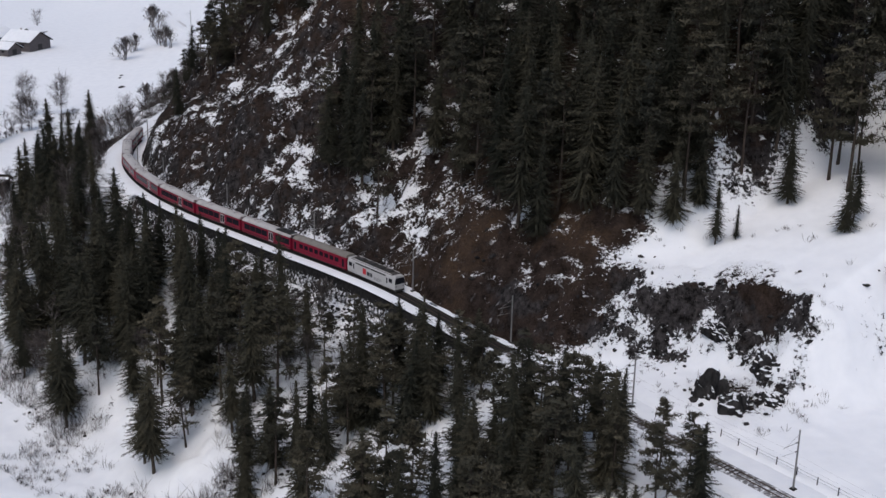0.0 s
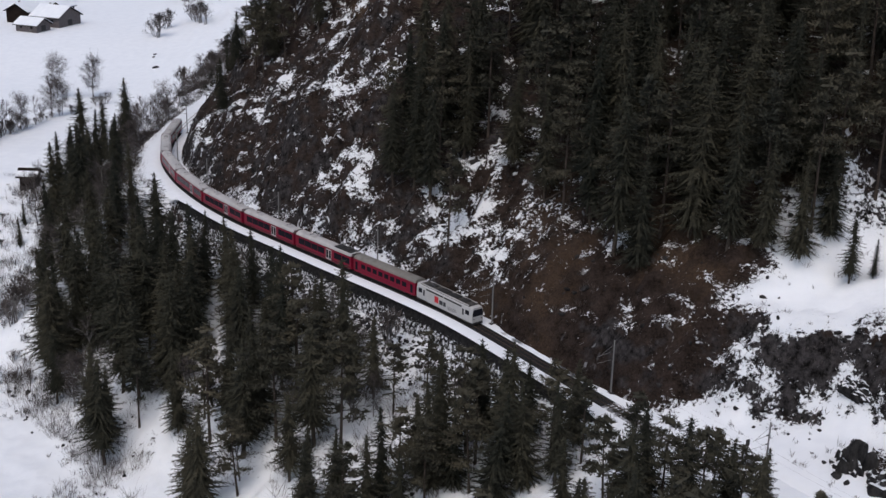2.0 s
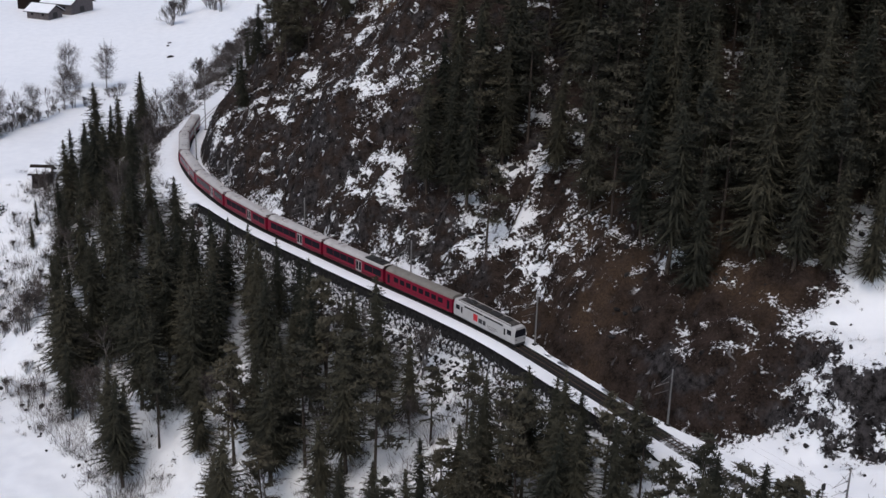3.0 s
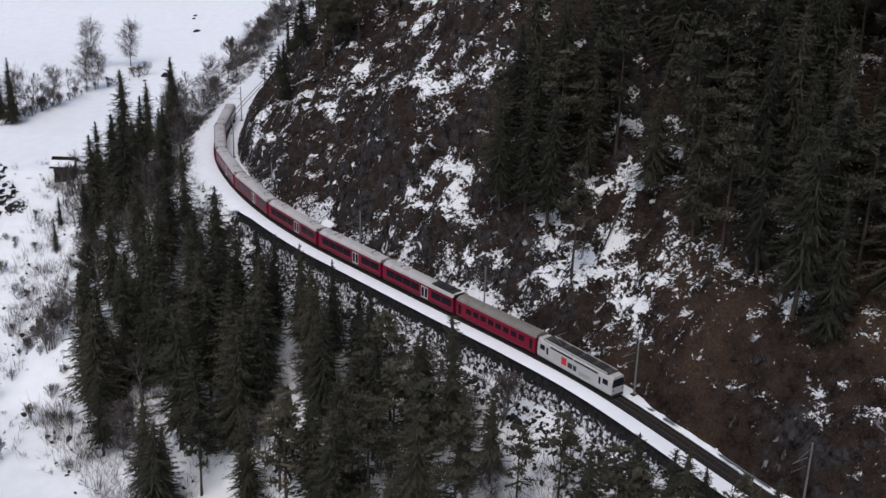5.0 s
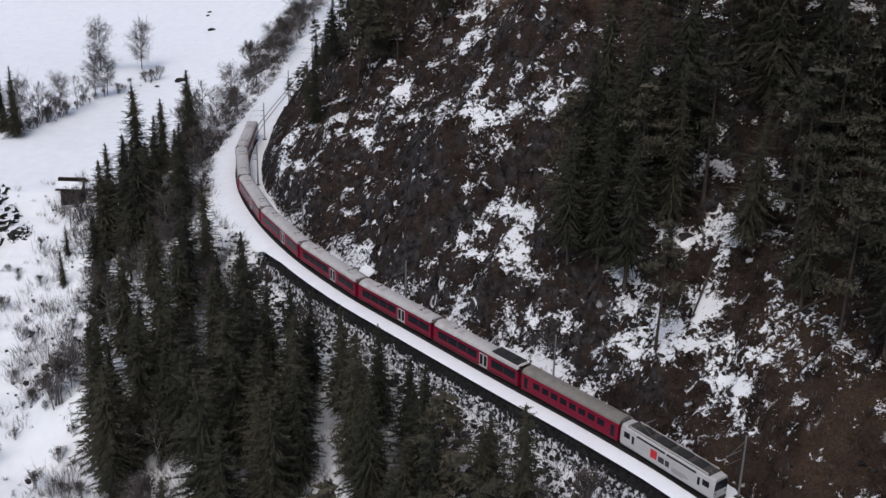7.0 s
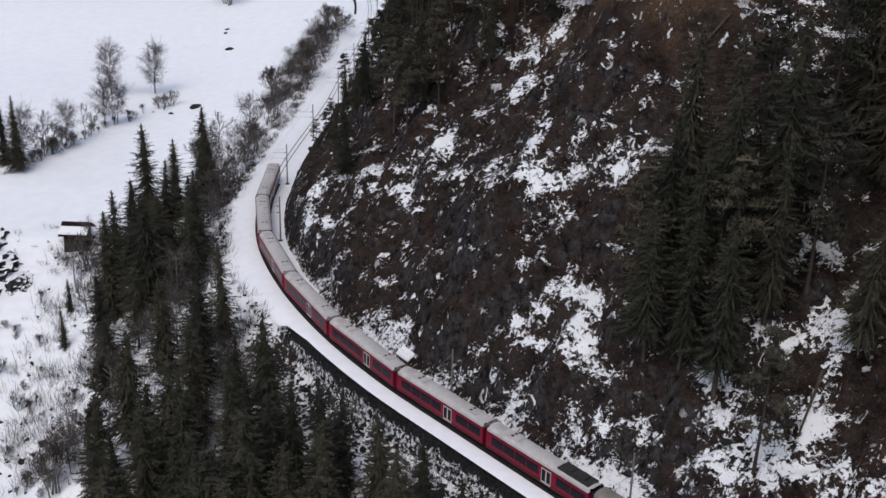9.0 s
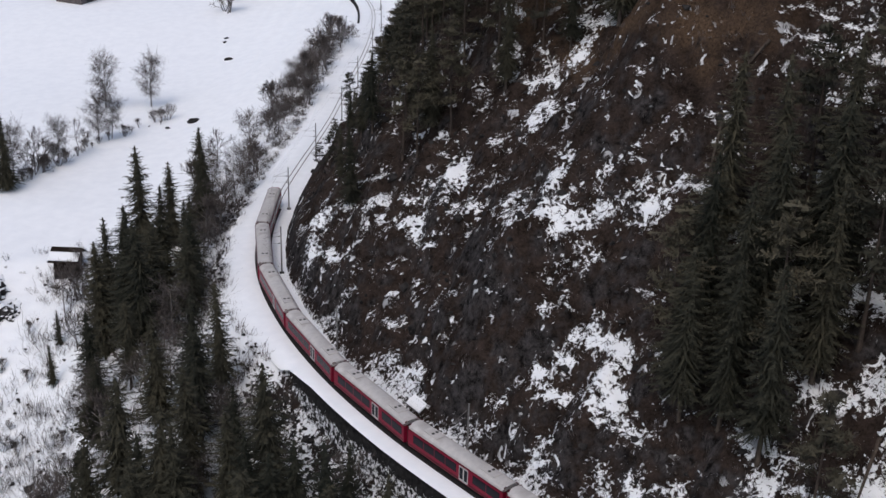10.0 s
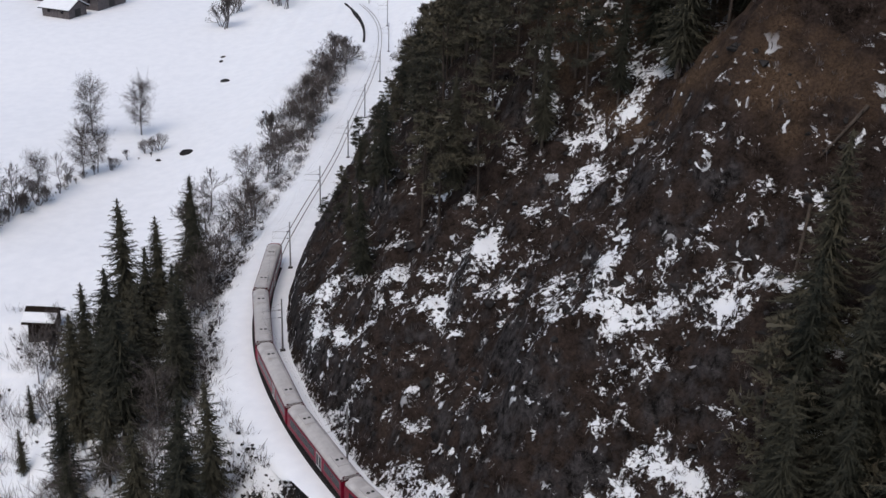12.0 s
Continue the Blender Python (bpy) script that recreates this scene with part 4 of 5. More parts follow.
def locomotive():
    L = 15.6
    h = L / 2
    car = thing("locomotive", Matrix(), "white electric locomotive with dark roof and black-red lettering bars", "locomotive")
    part("body", extrude_profile([(-HALF + 0.06, 0.6), (HALF - 0.06, 0.6), (HALF + 0.02, 0.8), (HALF + 0.02, 2.55), (HALF - 0.12, 3.10), (HALF - 0.35, 3.34), (-HALF + 0.35, 3.34), (-HALF + 0.12, 3.10), (-HALF - 0.02, 2.55), (-HALF - 0.02, 0.8)], -h + 0.7, h - 0.7), M_WHITE, car)
    for sgn in (-1, 1):
        y0, y1 = sgn * (h - 0.72), sgn * (h + 0.12)
        nose = part("cab_nose", extrude_profile([(-1.3, 0.6), (1.3, 0.6), (1.34, 1.6), (1.32, 2.5), (1.12, 3.12), (0.95, 3.32), (-0.95, 3.32), (-1.12, 3.12), (-1.32, 2.5), (-1.34, 1.6)], y0, y1, 0.90), M_WHITE, car)
        ys = sorted((sgn * (h - 0.1), sgn * (h + 0.16)))
        part("windscreen", extrude_profile([(-1.16, 1.72), (1.16, 1.72), (1.12, 2.45), (0.96, 2.95), (-0.96, 2.95), (-1.12, 2.45)], ys[0], ys[1] + 0.03 * sgn), M_GLASS, nose, "wide dark cab windscreen")
        for x in (-0.85, 0.85):
            part("headlight", rod(bmesh.new(), (x, ys[0], 1.25), (x, ys[1] + 0.02 * sgn, 1.25), 0.14, sides=10), M_GREY, nose)
        part("buffer_beam", boxes((-1.1, 1.1, min(y0, y1 + 0.1 * sgn), max(y0, y1 + 0.1 * sgn), 0.22, 0.62), bevel=0.04), M_DARK, car)
        for side in (-1, 1):
            x0, x1 = sorted((side * (HALF - 0.02), side * (HALF + 0.03)))
            c = sgn * (h - 1.15)
            part("cab_window", boxes((x0, x1, c - 0.52, c + 0.52, 1.85, 2.66), bevel=0.01), M_GLASS, car)
            c = sgn * (h - 2.25)
            dr = part("cab_door", boxes((x0, x1, c - 0.34, c + 0.34, 0.8, 2.7), bevel=0.01), M_WHITE, car)
            a0, a1 = sorted((side * HALF, side * (HALF + 0.036)))
            part("pane", boxes((a0, a1, c - 0.2, c + 0.2, 1.5, 2.6)), M_GLASS, dr)
    part("roof", extrude_profile([(-1.12, 3.10), (1.12, 3.10), (0.98, 3.40), (0.6, 3.48), (-0.6, 3.48), (-0.98, 3.40)], -h + 0.9, h - 0.9), M_LOCO_ROOF, car, "dark grey equipment roof")
    part("roof_rail", boxes((-1.02, -0.94, -h + 1.2, h - 1.2, 3.36, 3.56), (0.94, 1.02, -h + 1.2, h - 1.2, 3.36, 3.56)), M_ROOF, car)
    for y, w in ((-4.6, 1.5), (-1.8, 2.2), (1.2, 2.4), (4.4, 1.6)):
        part("roof_box", boxes((-0.7, 0.7, y - w / 2, y + w / 2, 3.46, 3.66), bevel=0.04), M_DARK, car)
    for y in (-3.2, -0.4, 2.8):
        part("insulator", rod(bmesh.new(), (0.4, y, 3.46), (0.4, y, 3.85), 0.08, 0.05, 8), M_GREY, car)
    pan = bmesh.new()
    for x in (-0.45, 0.45):
        rod(pan, (x, 3.4, 3.62), (x * 0.8, 5.2, 4.3), 0.03)
        rod(pan, (x * 0.8, 5.2, 4.3), (x, 4.0, 5.2), 0.025)
    rod(pan, (-0.75, 4.0, 5.2), (0.75, 4.0, 5.2), 0.035)
    part("pantograph", pan, M_GREY, car)
    for y0, y1 in ((-5.0, -0.15), (0.15, 5.0)):
        for side in (-1, 1):
            x0, x1 = sorted((side * (HALF - 0.14), side * (HALF - 0.02)))
            part("air_grille", boxes((x0, x1, y0, y1, 2.74, 3.02), bevel=0.01), M_DARK, car, "dark ventilation grille")
    # lettering as plain bars
    for side in (-1, 1):
        f = side
        def bar(name, y0, y1, z0, z1, mat):
            x0, x1 = sorted((side * HALF, side * (HALF + 0.034)))
            part(name, boxes((x0, x1, *sorted((f * y0, f * y1)), z0, z1)), mat, car)
        bar("red_mark", -2.45, -1.35, 1.3, 2.5, M_LOGO_RED)
        for y0, y1 in ((-1.1, -0.12), (0.05, 0.75)):
            bar("black_mark", y0, y1, 1.3, 2.1, M_LOGO_BLACK)
        for z, e in ((1.55, 3.6), (1.3, 3.9), (1.08, 3.2)):
            bar("small_print", 1.2, e, z, z + 0.09, M_GREY)
    for y in (-h + 3.2, h - 3.2):
        bogie(y, car)
    part("underframe", boxes((-1.0, 1.0, -2.6, 2.6, 0.2, 0.6), (-1.15, 1.15, -h + 0.6, h - 0.6, 0.45, 0.62), bevel=0.03), M_DARK, car)
    return car


def on_line(ob, s, length, flip=False):
    """Set a car on the rails: both bogies on the line."""
    (x0, x1), (y0, y1), _, _ = line_at(np.array([s - length * 0.34, s + length * 0.34]))
    m = pose((x0 + x1) / 2, (y0 + y1) / 2, 0.0, 0, 0, math.degrees(math.atan2(y1 - y0, x1 - x0)) - 90)
    return m @ pose(0, 0, 0, 0, 0, 180) if flip else m


TRAIN = 163.0
loco = locomotive()
loco.matrix_basis = on_line(loco, TRAIN - 8.0, 15.6)
coach = old_coach()
coach.matrix_basis = on_line(coach, TRAIN + 9.25, 18.3)
first = modern_car()
first.matrix_basis = on_line(first, TRAIN + 18.5 + 9.45, 18.7)
for k in range(1, 6):
    copy_thing(first, on_line(first, TRAIN + 18.5 + 9.45 + 18.9 * k, 18.7))
part("roof_equipment", boxes((-0.95, 0.95, -8.6, -3.4, 3.60, 3.84), (-0.6, 0.6, -7.6, -6.2, 3.84, 4.02), (-0.6, 0.6, -5.4, -4.2, 3.84, 3.98), bevel=0.04), M_DARK, first, "dark equipment housing on the roof")
cab = modern_car(True)
cab.matrix_basis = on_line(cab, TRAIN + 18.5 + 9.45 + 18.9 * 6, 18.7)


# ---- line-side masts and wires ----
def mast():
    ob = thing("catenary_mast", Matrix(), "slim grey steel catenary mast with bracket arm", "catenary mast", "masts along the line")
    part("pole", rod(rod(bmesh.new(), (0, 0, -0.6), (0, 0, 8.6), 0.15, 0.10, 8), (0, 0, 8.55), (0, 0, 8.65), 0.12, 0.12, 8), M_POLE, ob)
    part("footing", boxes((-0.4, 0.4, -0.4, 0.4, -0.8, 0.12), bevel=0.06), M_ROCK, ob)
    arm = rod(bmesh.new(), (0, 0, 6.9), (-3.0, 0, 6.7), 0.03)
    rod(arm, (0, 0, 8.0), (-2.6, 0, 6.75), 0.02)
    rod(arm, (0, 0, 5.6), (-3.1, 0, 5.55), 0.02)
    part("bracket_arm", arm, M_POLE, ob)
    for p in ((-0.35, 0, 6.87), (-0.35, 0, 5.59)):
        part("insulator", rod(bmesh.new(), (p[0] - 0.2, 0, p[2]), (p[0] + 0.2, 0, p[2]), 0.08, 0.06, 8), M_ROCK, ob)
    return ob


MASTS = (20, 53, 84, 115, 146.6, 179, 212, 246, 280, 312, 342.5, 374, 405, 440, 475, 510, 545, 580, 620)
first_mast = mast()
for k, s in enumerate(MASTS):
    x, y, nx, ny = (float(v) for v in line_at(s))
    d = 2.9
    m = pose(x + nx * d, y + ny * d, -0.15, 0, 0, math.degrees(math.atan2(ny, nx)))
    if k == 0:
        first_mast.matrix_basis = m
    else:
        copy_thing(first_mast, m)


def wires():
    bm = bmesh.new()
    for z, sag, off in ((5.5, 0.0, 0.0), (6.75, 0.5, 0.0)):
        for a, b in zip(MASTS, MASTS[1:]):
            pts = []
            for q in np.linspace(0, 1, 5):
                (xa, ya, _, _), (xb, yb, _, _) = line_at(a), line_at(b)
                pts.append((xa + (xb - xa) * q, ya + (yb - ya) * q, z - sag * 4 * q * (1 - q)))
            for p, q in zip(pts, pts[1:]):
                rod(bm, p, q, 0.007, sides=3)
    tagged(part("overhead_wire", bm, M_DARK, None), "thin overhead contact wires above the railway", "overhead wire", kind="structure")


wires()


# ---- buildings on the meadow ----
def gable_roof(w, l, z, rise, over, thick, mat, parent, name="roof", label=""):
    bm = bmesh.new()
    hw = w / 2 + over
    drop = rise * hw / (w / 2)
    prof = [(-hw, z + rise - drop), (0, z + rise), (hw, z + rise - drop), (hw, z + rise - drop + thick), (0, z + rise + thick * 1.1), (-hw, z + rise - drop + thick)]
    bm.free()
    return part(name, extrude_profile(prof, -l / 2 - over, l / 2 + over), mat, parent, label)


def log_hut(x, y, turn):
    z = float(land(x, y)[0])
    ob = thing("log_hut", pose(x, y, z, 0, 0, turn), "small dark timber hut with snowy roof on the meadow", "hut")
    w, l, h = 4.8, 4.6, 3.6
    part("stone_base", boxes((-w / 2 - 0.1, w / 2 + 0.1, -l / 2 - 0.1, l / 2 + 0.1, -1.5, 0.5), bevel=0.05), M_ROCK, ob)
    for k in range(10):
        zz = 0.5 + k * 0.31
        part("log_course", boxes((-w / 2, w / 2, -l / 2, l / 2, zz, zz + 0.29), bevel=0.06), M_WOOD, ob)
    part("gable", extrude_profile([(-w / 2, h), (w / 2, h), (0, h + 1.55)], -l / 2, l / 2), M_WOOD, ob)
    gable_roof(w, l, h, 1.6, 0.9, 0.14, M_WOOD, ob, "roof")
    for sgn in (-1, 1):
        hw = w / 2 + 0.8
        prof = [(sgn * 1.25, h + 1.6 - 0.57 * 1.25 + 0.12), (sgn * hw, h + 1.6 - 0.57 * hw + 0.12), (sgn * hw, h + 1.6 - 0.57 * hw + 0.42), (sgn * 1.35, h + 1.6 - 0.57 * 1.35 + 0.36)]
        part("roof_snow", extrude_profile(prof, -l / 2 - 0.8, l / 2 + 0.8), M_SNOW, ob, "thick white snow on the roof")
    part("door", boxes((-0.5, 0.5, -l / 2 - 0.06, -l / 2 + 0.05, 0.5, 2.4), bevel=0.02), M_WOOD_GREY, ob)
    return ob


def farmhouse(x, y, turn, w, l, h, label, wall_mat, chimney=True):
    z = float(land(x, y)[0])
    ob = thing("farmhouse", pose(x, y, z, 0, 0, turn), label, "farm building", "farm buildings on the meadow")
    part("wall", boxes((-w / 2, w / 2, -l / 2, l / 2, -2.0, h), bevel=0.04), wall_mat, ob)
    part("gable", extrude_profile([(-w / 2, h), (w / 2, h), (0, h + w * 0.26)], -l / 2, l / 2), wall_mat, ob)
    gable_roof(w, l, h, w * 0.26, 1.1, 0.2, M_WOOD, ob)
    gable_roof(w, l, h + 0.22, w * 0.26, 0.95, 0.3, M_SNOW, ob, "roof_snow", "snow lying on the roof")
    part("barn_door", boxes((-1.5, 1.5, -l / 2 - 0.08, -l / 2 + 0.05, 0, 2.9), bevel=0.03), M_DARK, ob)
    for yy in (-l * 0.25, l * 0.25):
        for sgn in (-1, 1):
            x0, x1 = sorted((sgn * (w / 2 - 0.05), sgn * (w / 2 + 0.05)))
            wdw = part("window", boxes((x0, x1, yy - 0.6, yy + 0.6, h * 0.45, h * 0.45 + 1.2)), M_WOOD, ob)
            part("pane", boxes((min(x0, x1) - 0.01, max(x0, x1) + 0.01, yy - 0.45, yy + 0.45, h * 0.45 + 0.15, h * 0.45 + 1.05)), M_GLASS, wdw)
    if chimney:
        part("chimney", boxes((0.6, 1.3, l * 0.2, l * 0.2 + 0.7, h + w * 0.2, h + w * 0.26 + 1.2), bevel=0.03), M_PLASTER, ob)
    return ob


log_hut(-138.3, 359.5, 92)
farmhouse(-211.5, 599.6, 70, 16, 16, 4.6, "wide grey timber barn with snowy gable roof", M_WOOD_GREY)
farmhouse(-216.5, 582.0, 70, 9.5, 12, 3.4, "low grey barn with a dark gate and snowy roof", M_WOOD_GREY, False)
farmhouse(-229, 607, 160, 13, 12, 5.5, "dark gabled farmhouse behind the barns", M_WOOD)
farmhouse(-222, 641, 160, 7, 9, 3.2, "small dark shed with snow on its roof", M_WOOD, False)

# ---- leafless trees and shrubs ----
for kind, x, y, h in (("bare6", -154, 470, 14), ("bare7", -167, 468, 14.5), ("bare7", -155.9, 440, 11), ("bare6", -158.5, 437.5, 12), ("bare2", -160, 425, 10.5), ("bare7", -163, 419, 11),
                      ("bare2", -166, 413, 12), ("bare6", -170, 408, 12.5), ("bare0", -168, 416, 10), ("bare3", -145, 457, 5.5), ("bare3", -148.5, 455, 4.5),
                      ("bare1", -154.6, 571.2, 12.5), ("bare3", -157, 573, 9.5), ("bare1", -154.8, 593.3, 9.5), ("bare3", -156, 590, 8), ("bare1", -140.5, 595, 12), ("bare3", -143, 598, 10), ("bare1", -137, 590, 9), ("bare3", -146, 604, 10),
                      ("bare1", -164.8, 668.3, 14), ("bare3", -160, 660, 12), ("bare1", -168, 675, 12), ("bare4", -232, 677, 10),
                      ("bare1", 72, 178, 7), ("bare3", -104, 340, 7), ("bare1", -112, 322, 8), ("bare2", -122, 327, 9), ("bare2", -126, 330, 10)):
    plant(kind, x, y, h, rng.uniform(0, 360), rng.uniform(0, 6))
for kind, x, y, h in (("spruce2", -168, 399, 20), ("spruce4", -173, 404, 16), ("spruce5", -131, 334, 8), ("spruce5", -128, 322, 9)):
    plant(kind, x, y, h, rng.uniform(0, 360))
# lone spruces in the snowy clearing
for kind, x, y, h in (("spruce0", 61.5, 205.3, 16), ("spruce1", 47.4, 197.2, 11.5), ("spruce5", 50.8, 197.1, 6.5), ("spruce2", 67.4, 191.3, 12), ("spruce3", 69.5, 194, 11), ("spruce2", 40.6, 201.2, 16), ("spruce0", 35.4, 202.6, 18), ("spruce4", 45.9, 204.8, 17), ("spruce1", 43, 207, 19), ("pine1", 36.5, 207.5, 19)):
    plant(kind, x, y, h, rng.uniform(0, 360))
# pines beside the line where it leaves the woods
for k, (kind, s, d, h) in enumerate((("pine0", 66, -9, 14), ("pine2", 61.5, -8.5, 12.5), ("pine1", 63, -12.5, 14), ("pine2", 72, -13, 11.5), ("pine0", 58.5, -10.5, 12), ("spruce2", 78, -13, 10.5), ("pine1", 69, -15, 13))):
    x, y, nx, ny = (float(v) for v in line_at(s))
    plant(kind, x + nx * d, y + ny * d, h, 50 * k)
# spruces close under the wall
for k, (s, d, h) in enumerate(((172, -17, 19), (178, -21, 21), (184, -16, 18), (190, -22, 22), (196, -18, 20), (203, -24, 21), (206, -14, 19), (212, -19, 22), (217, -13, 18), (222, -17, 21), (228, -20, 22), (233, -14, 19), (199, -12.5, 17), (238, -17, 20), (209, -25, 20), (217, -26, 22))):
    x, y, nx, ny = (float(v) for v in line_at(s))
    plant(f"spruce{k % 6}", x + nx * d, y + ny * d, h, rng.uniform(0, 360))
# low bushes along the bank that parts the two fields
for k, q in enumerate(np.linspace(0, 1, 30)):
    x, y = np.interp(q, (0, 0.45, 0.75, 1), (-168, -162, -156.5, -146)), np.interp(q, (0, 0.45, 0.75, 1), (404, 420, 437, 455.5))
    plant(f"bare{(1, 3)[k % 2]}", float(x + rng.normal(0, 1.0)), float(y + rng.normal(0, 1.0)), rng.uniform(0.8, 4.4) * (1.6 if q < 0.4 else 1), rng.uniform(0, 360))
# bushes on the bank below the hut
for k in range(60):
    s = rng.uniform(235, 304)
    x, y, nx, ny = (float(v) for v in line_at(s))
    d = -rng.uniform(30, 62)
    plant(f"bare{(1, 3, 3, 1, 0)[k % 5]}", x + nx * d, y + ny * d, rng.uniform(1.6, 4.6), rng.uniform(0, 360))
# grey leafless trees among the conifers
for k in range(64):
    s = rng.uniform(150, 318)
    x, y, nx, ny = (float(v) for v in line_at(s))
    d = -rng.uniform(9, 42)
    plant(f"bare{(0, 2, 1, 5, 4)[k % 5]}", x + nx * d, y + ny * d, rng.uniform(5, 11), rng.uniform(0, 360))
for k in range(12):
    x, y, nx, ny = (float(v) for v in line_at(rng.uniform(436, 475)))
    d = rng.uniform(9, 17)
    plant(f"bare{(0, 1, 5)[k % 3]}", x + nx * d, y + ny * d, rng.uniform(6, 10), rng.uniform(0, 360))
# pines that lean out over the snow
for k, (x, y, h, lean, turn) in enumerate(((-110.9, 286.1, 13, 15, 60), (-116.3, 305.9, 12, 16, 70), (-113.4, 296, 14, 12, 80), (-106, 276, 11, 10, 70))):
    plant(("pine1", "bare5")[k % 2], x, y, h, turn, lean)
# a hedge of trees along the valley edge of the line
for s in np.arange(300, 470, 3.7):
    x, y, nx, ny = (float(v) for v in line_at(s))
    d = -rng.uniform(8, 17 if not 340 < s < 395 else 27)
    plant(f"bare{(0, 1, 2, 4, 5, 0)[rng.integers(6)]}", x + nx * d, y + ny * d, rng.uniform(5.5, 11), rng.uniform(0, 360))


def brush(name, places, seed, label, size=(0.5, 1.6), blades=18):
    """Low leafless scrub: sheaves of thin twigs."""
    rng = np.random.default_rng(seed)
    out = []
    for x, y, z in places:
        k = rng.uniform(*size)
        for b in range(blades):
            p = np.array((x, y, z)) + rng.normal(0, 0.28 * k, 3) * (1, 1, 0)
            w = np.array((*rng.normal(0, 0.55, 2), 1.0)) * k * rng.uniform(0.5, 1.1)
            out.append((p, p + w, rng.uniform(0.015, 0.05), side_of(w, rng)))
    v, f = kites(out)
    tagged(raw(name, v, f, M_TWIG), label, "scrub", kind="stuff")


def spread(n, s0, s1, d0, d1, wanted=lambda s, d: 1.0):
    s, d = rng.uniform(s0, s1, n), rng.uniform(d0, d1, n)
    x, y, nx, ny = line_at(s)
    x, y = x + nx * d, y + ny * d
    s2, d2 = across(x, y)
    keep = (rng.uniform(0, 1, n) < np.array([wanted(a, b) for a, b in zip(s2, d2)])) & (np.abs(d2) > 5.5)
    x, y = x[keep], y[keep]
    return np.stack([x, y, land(x, y)], 1)


clump = lambda s, d: float(np.clip(0.5 + 0.9 * rough(np.array([s]), np.array([d]), 9, 3, 77)[0], 0, 1))
brush("valley_scrub", spread(5600, 100, 330, -62, -5.5, lambda s, d: clump(s, d) * (1.0 if d > -44 or s < 215 else 0.25)), 1, "grey-brown leafless scrub poking through the snow", (0.6, 1.9))
brush("valley_thicket", spread(2700, 130, 322, -48, -8.5, clump), 12, "tall grey leafless thicket between the conifers", (1.4, 4.2), 26)
brush("line_scrub", spread(1700, 250, 480, -20, -6.5, lambda s, d: 0.8), 2, "dense bare brushwood below the railway ledge", (0.8, 2.0))
brush("bank_thicket", spread(900, 392, 482, -21, -10, clump), 22, "dense grey brushwood on the bank below the line", (1.2, 3.2), 22)
brush("hill_scrub", spread(5600, 62, 420, 6, 60, lambda s, d: clump(s, d) * (1.0 if s > 106 or 8 < d < 30 else 0.12)), 4, "brown scrub and dead stalks on the rocky hillside", (0.4, 1.3), 12)


def boulders(name, places, seed, label, lo, hi):
    rng = np.random.default_rng(seed)
    bm = bmesh.new()
    bmesh.ops.create_icosphere(bm, subdivisions=1, radius=1)
    base = np.array([v.co[:] for v in bm.verts])
    tri = np.array([[v.index for v in f.verts] for f in bm.faces])
    bm.free()
    V, F = [], []
    for k, (x, y, z) in enumerate(places):
        r = rng.uniform(lo, hi) * (1 + (rng.uniform() < 0.08))
        v = base * (1 + rng.normal(0, 0.28, (len(base), 1))) * rng.uniform(0.6, 1.2, 3) * r
        a = rng.uniform(0, math.tau)
        c, s = math.cos(a), math.sin(a)
        V.append(np.stack([x + v[:, 0] * c - v[:, 1] * s, y + v[:, 0] * s + v[:, 1] * c, z + v[:, 2] * 0.7], 1))
        F.append(tri + k * len(base))
    tagged(raw(name, np.concatenate(V), np.concatenate(F).tolist(), M_ROCK), label, "rocks", kind="stuff")


boulders("wall_rubble", spread(2800, 125, 247, -12, -4.9, lambda s, d: 1.0 if d > -9 else 0.4), 6, "dark loose rubble at the foot of the wall", 0.15, 0.45)
boulders("hill_rocks", spread(1300, 64, 330, 6, 45, lambda s, d: clump(s, d) * (1.0 if s > 106 or 8 < d < 28 and s > 66 else 0.06)), 7, "dark broken rocks on the steep hillside", 0.2, 0.7)
boulders("edge_rocks", spread(700, 246, 340, -13, -6.2, clump), 9, "small dark rocks in the snow along the ledge", 0.12, 0.38)
boulders("slope_rocks", spread(900, 110, 330, -50, -6, clump), 8, "scattered dark rocks in the snowy slope", 0.15, 0.55)


# ---- crags that stand out of the hillside ----
def crag(s, d, size, seed, label):
    x, y, nx, ny = (float(v) for v in line_at(s))
    x, y = x + nx * d, y + ny * d
    ob_z = float(land(x, y)[0])
    bm = bmesh.new()
    bmesh.ops.create_icosphere(bm, subdivisions=4, radius=1)
    off = Vector((seed * 7.7, seed * 3.1, seed * 5.3))
    for v in bm.verts:
        p = v.co.copy()
        n = noise.fractal(p * 1.1 + off, 0.8, 2.1, 4) * 0.35 + abs(noise.noise(p * 2.6 + off)) * 0.30
        step = round((p.z + 0.2 * noise.noise(p * 2 + off)) * 4) / 4 - p.z
        v.co = p * (0.85 + n) + Vector((0, 0, step * 0.35))
        v.co = Vector((v.co.x * size[0], v.co.y * size[1], v.co.z * size[2]))
    mesh = bpy.data.meshes.new("rock_outcrop")
    bm.to_mesh(mesh)
    bm.free()
    ob = link("rock_outcrop", mesh, M_CRAG)
    ob.matrix_world = pose(x, y, ob_z - 0.45 * size[2], 0, 0, math.degrees(math.atan2(ny, nx)))
    return tagged(ob, label, "rock outcrop", "crags on the hillside")


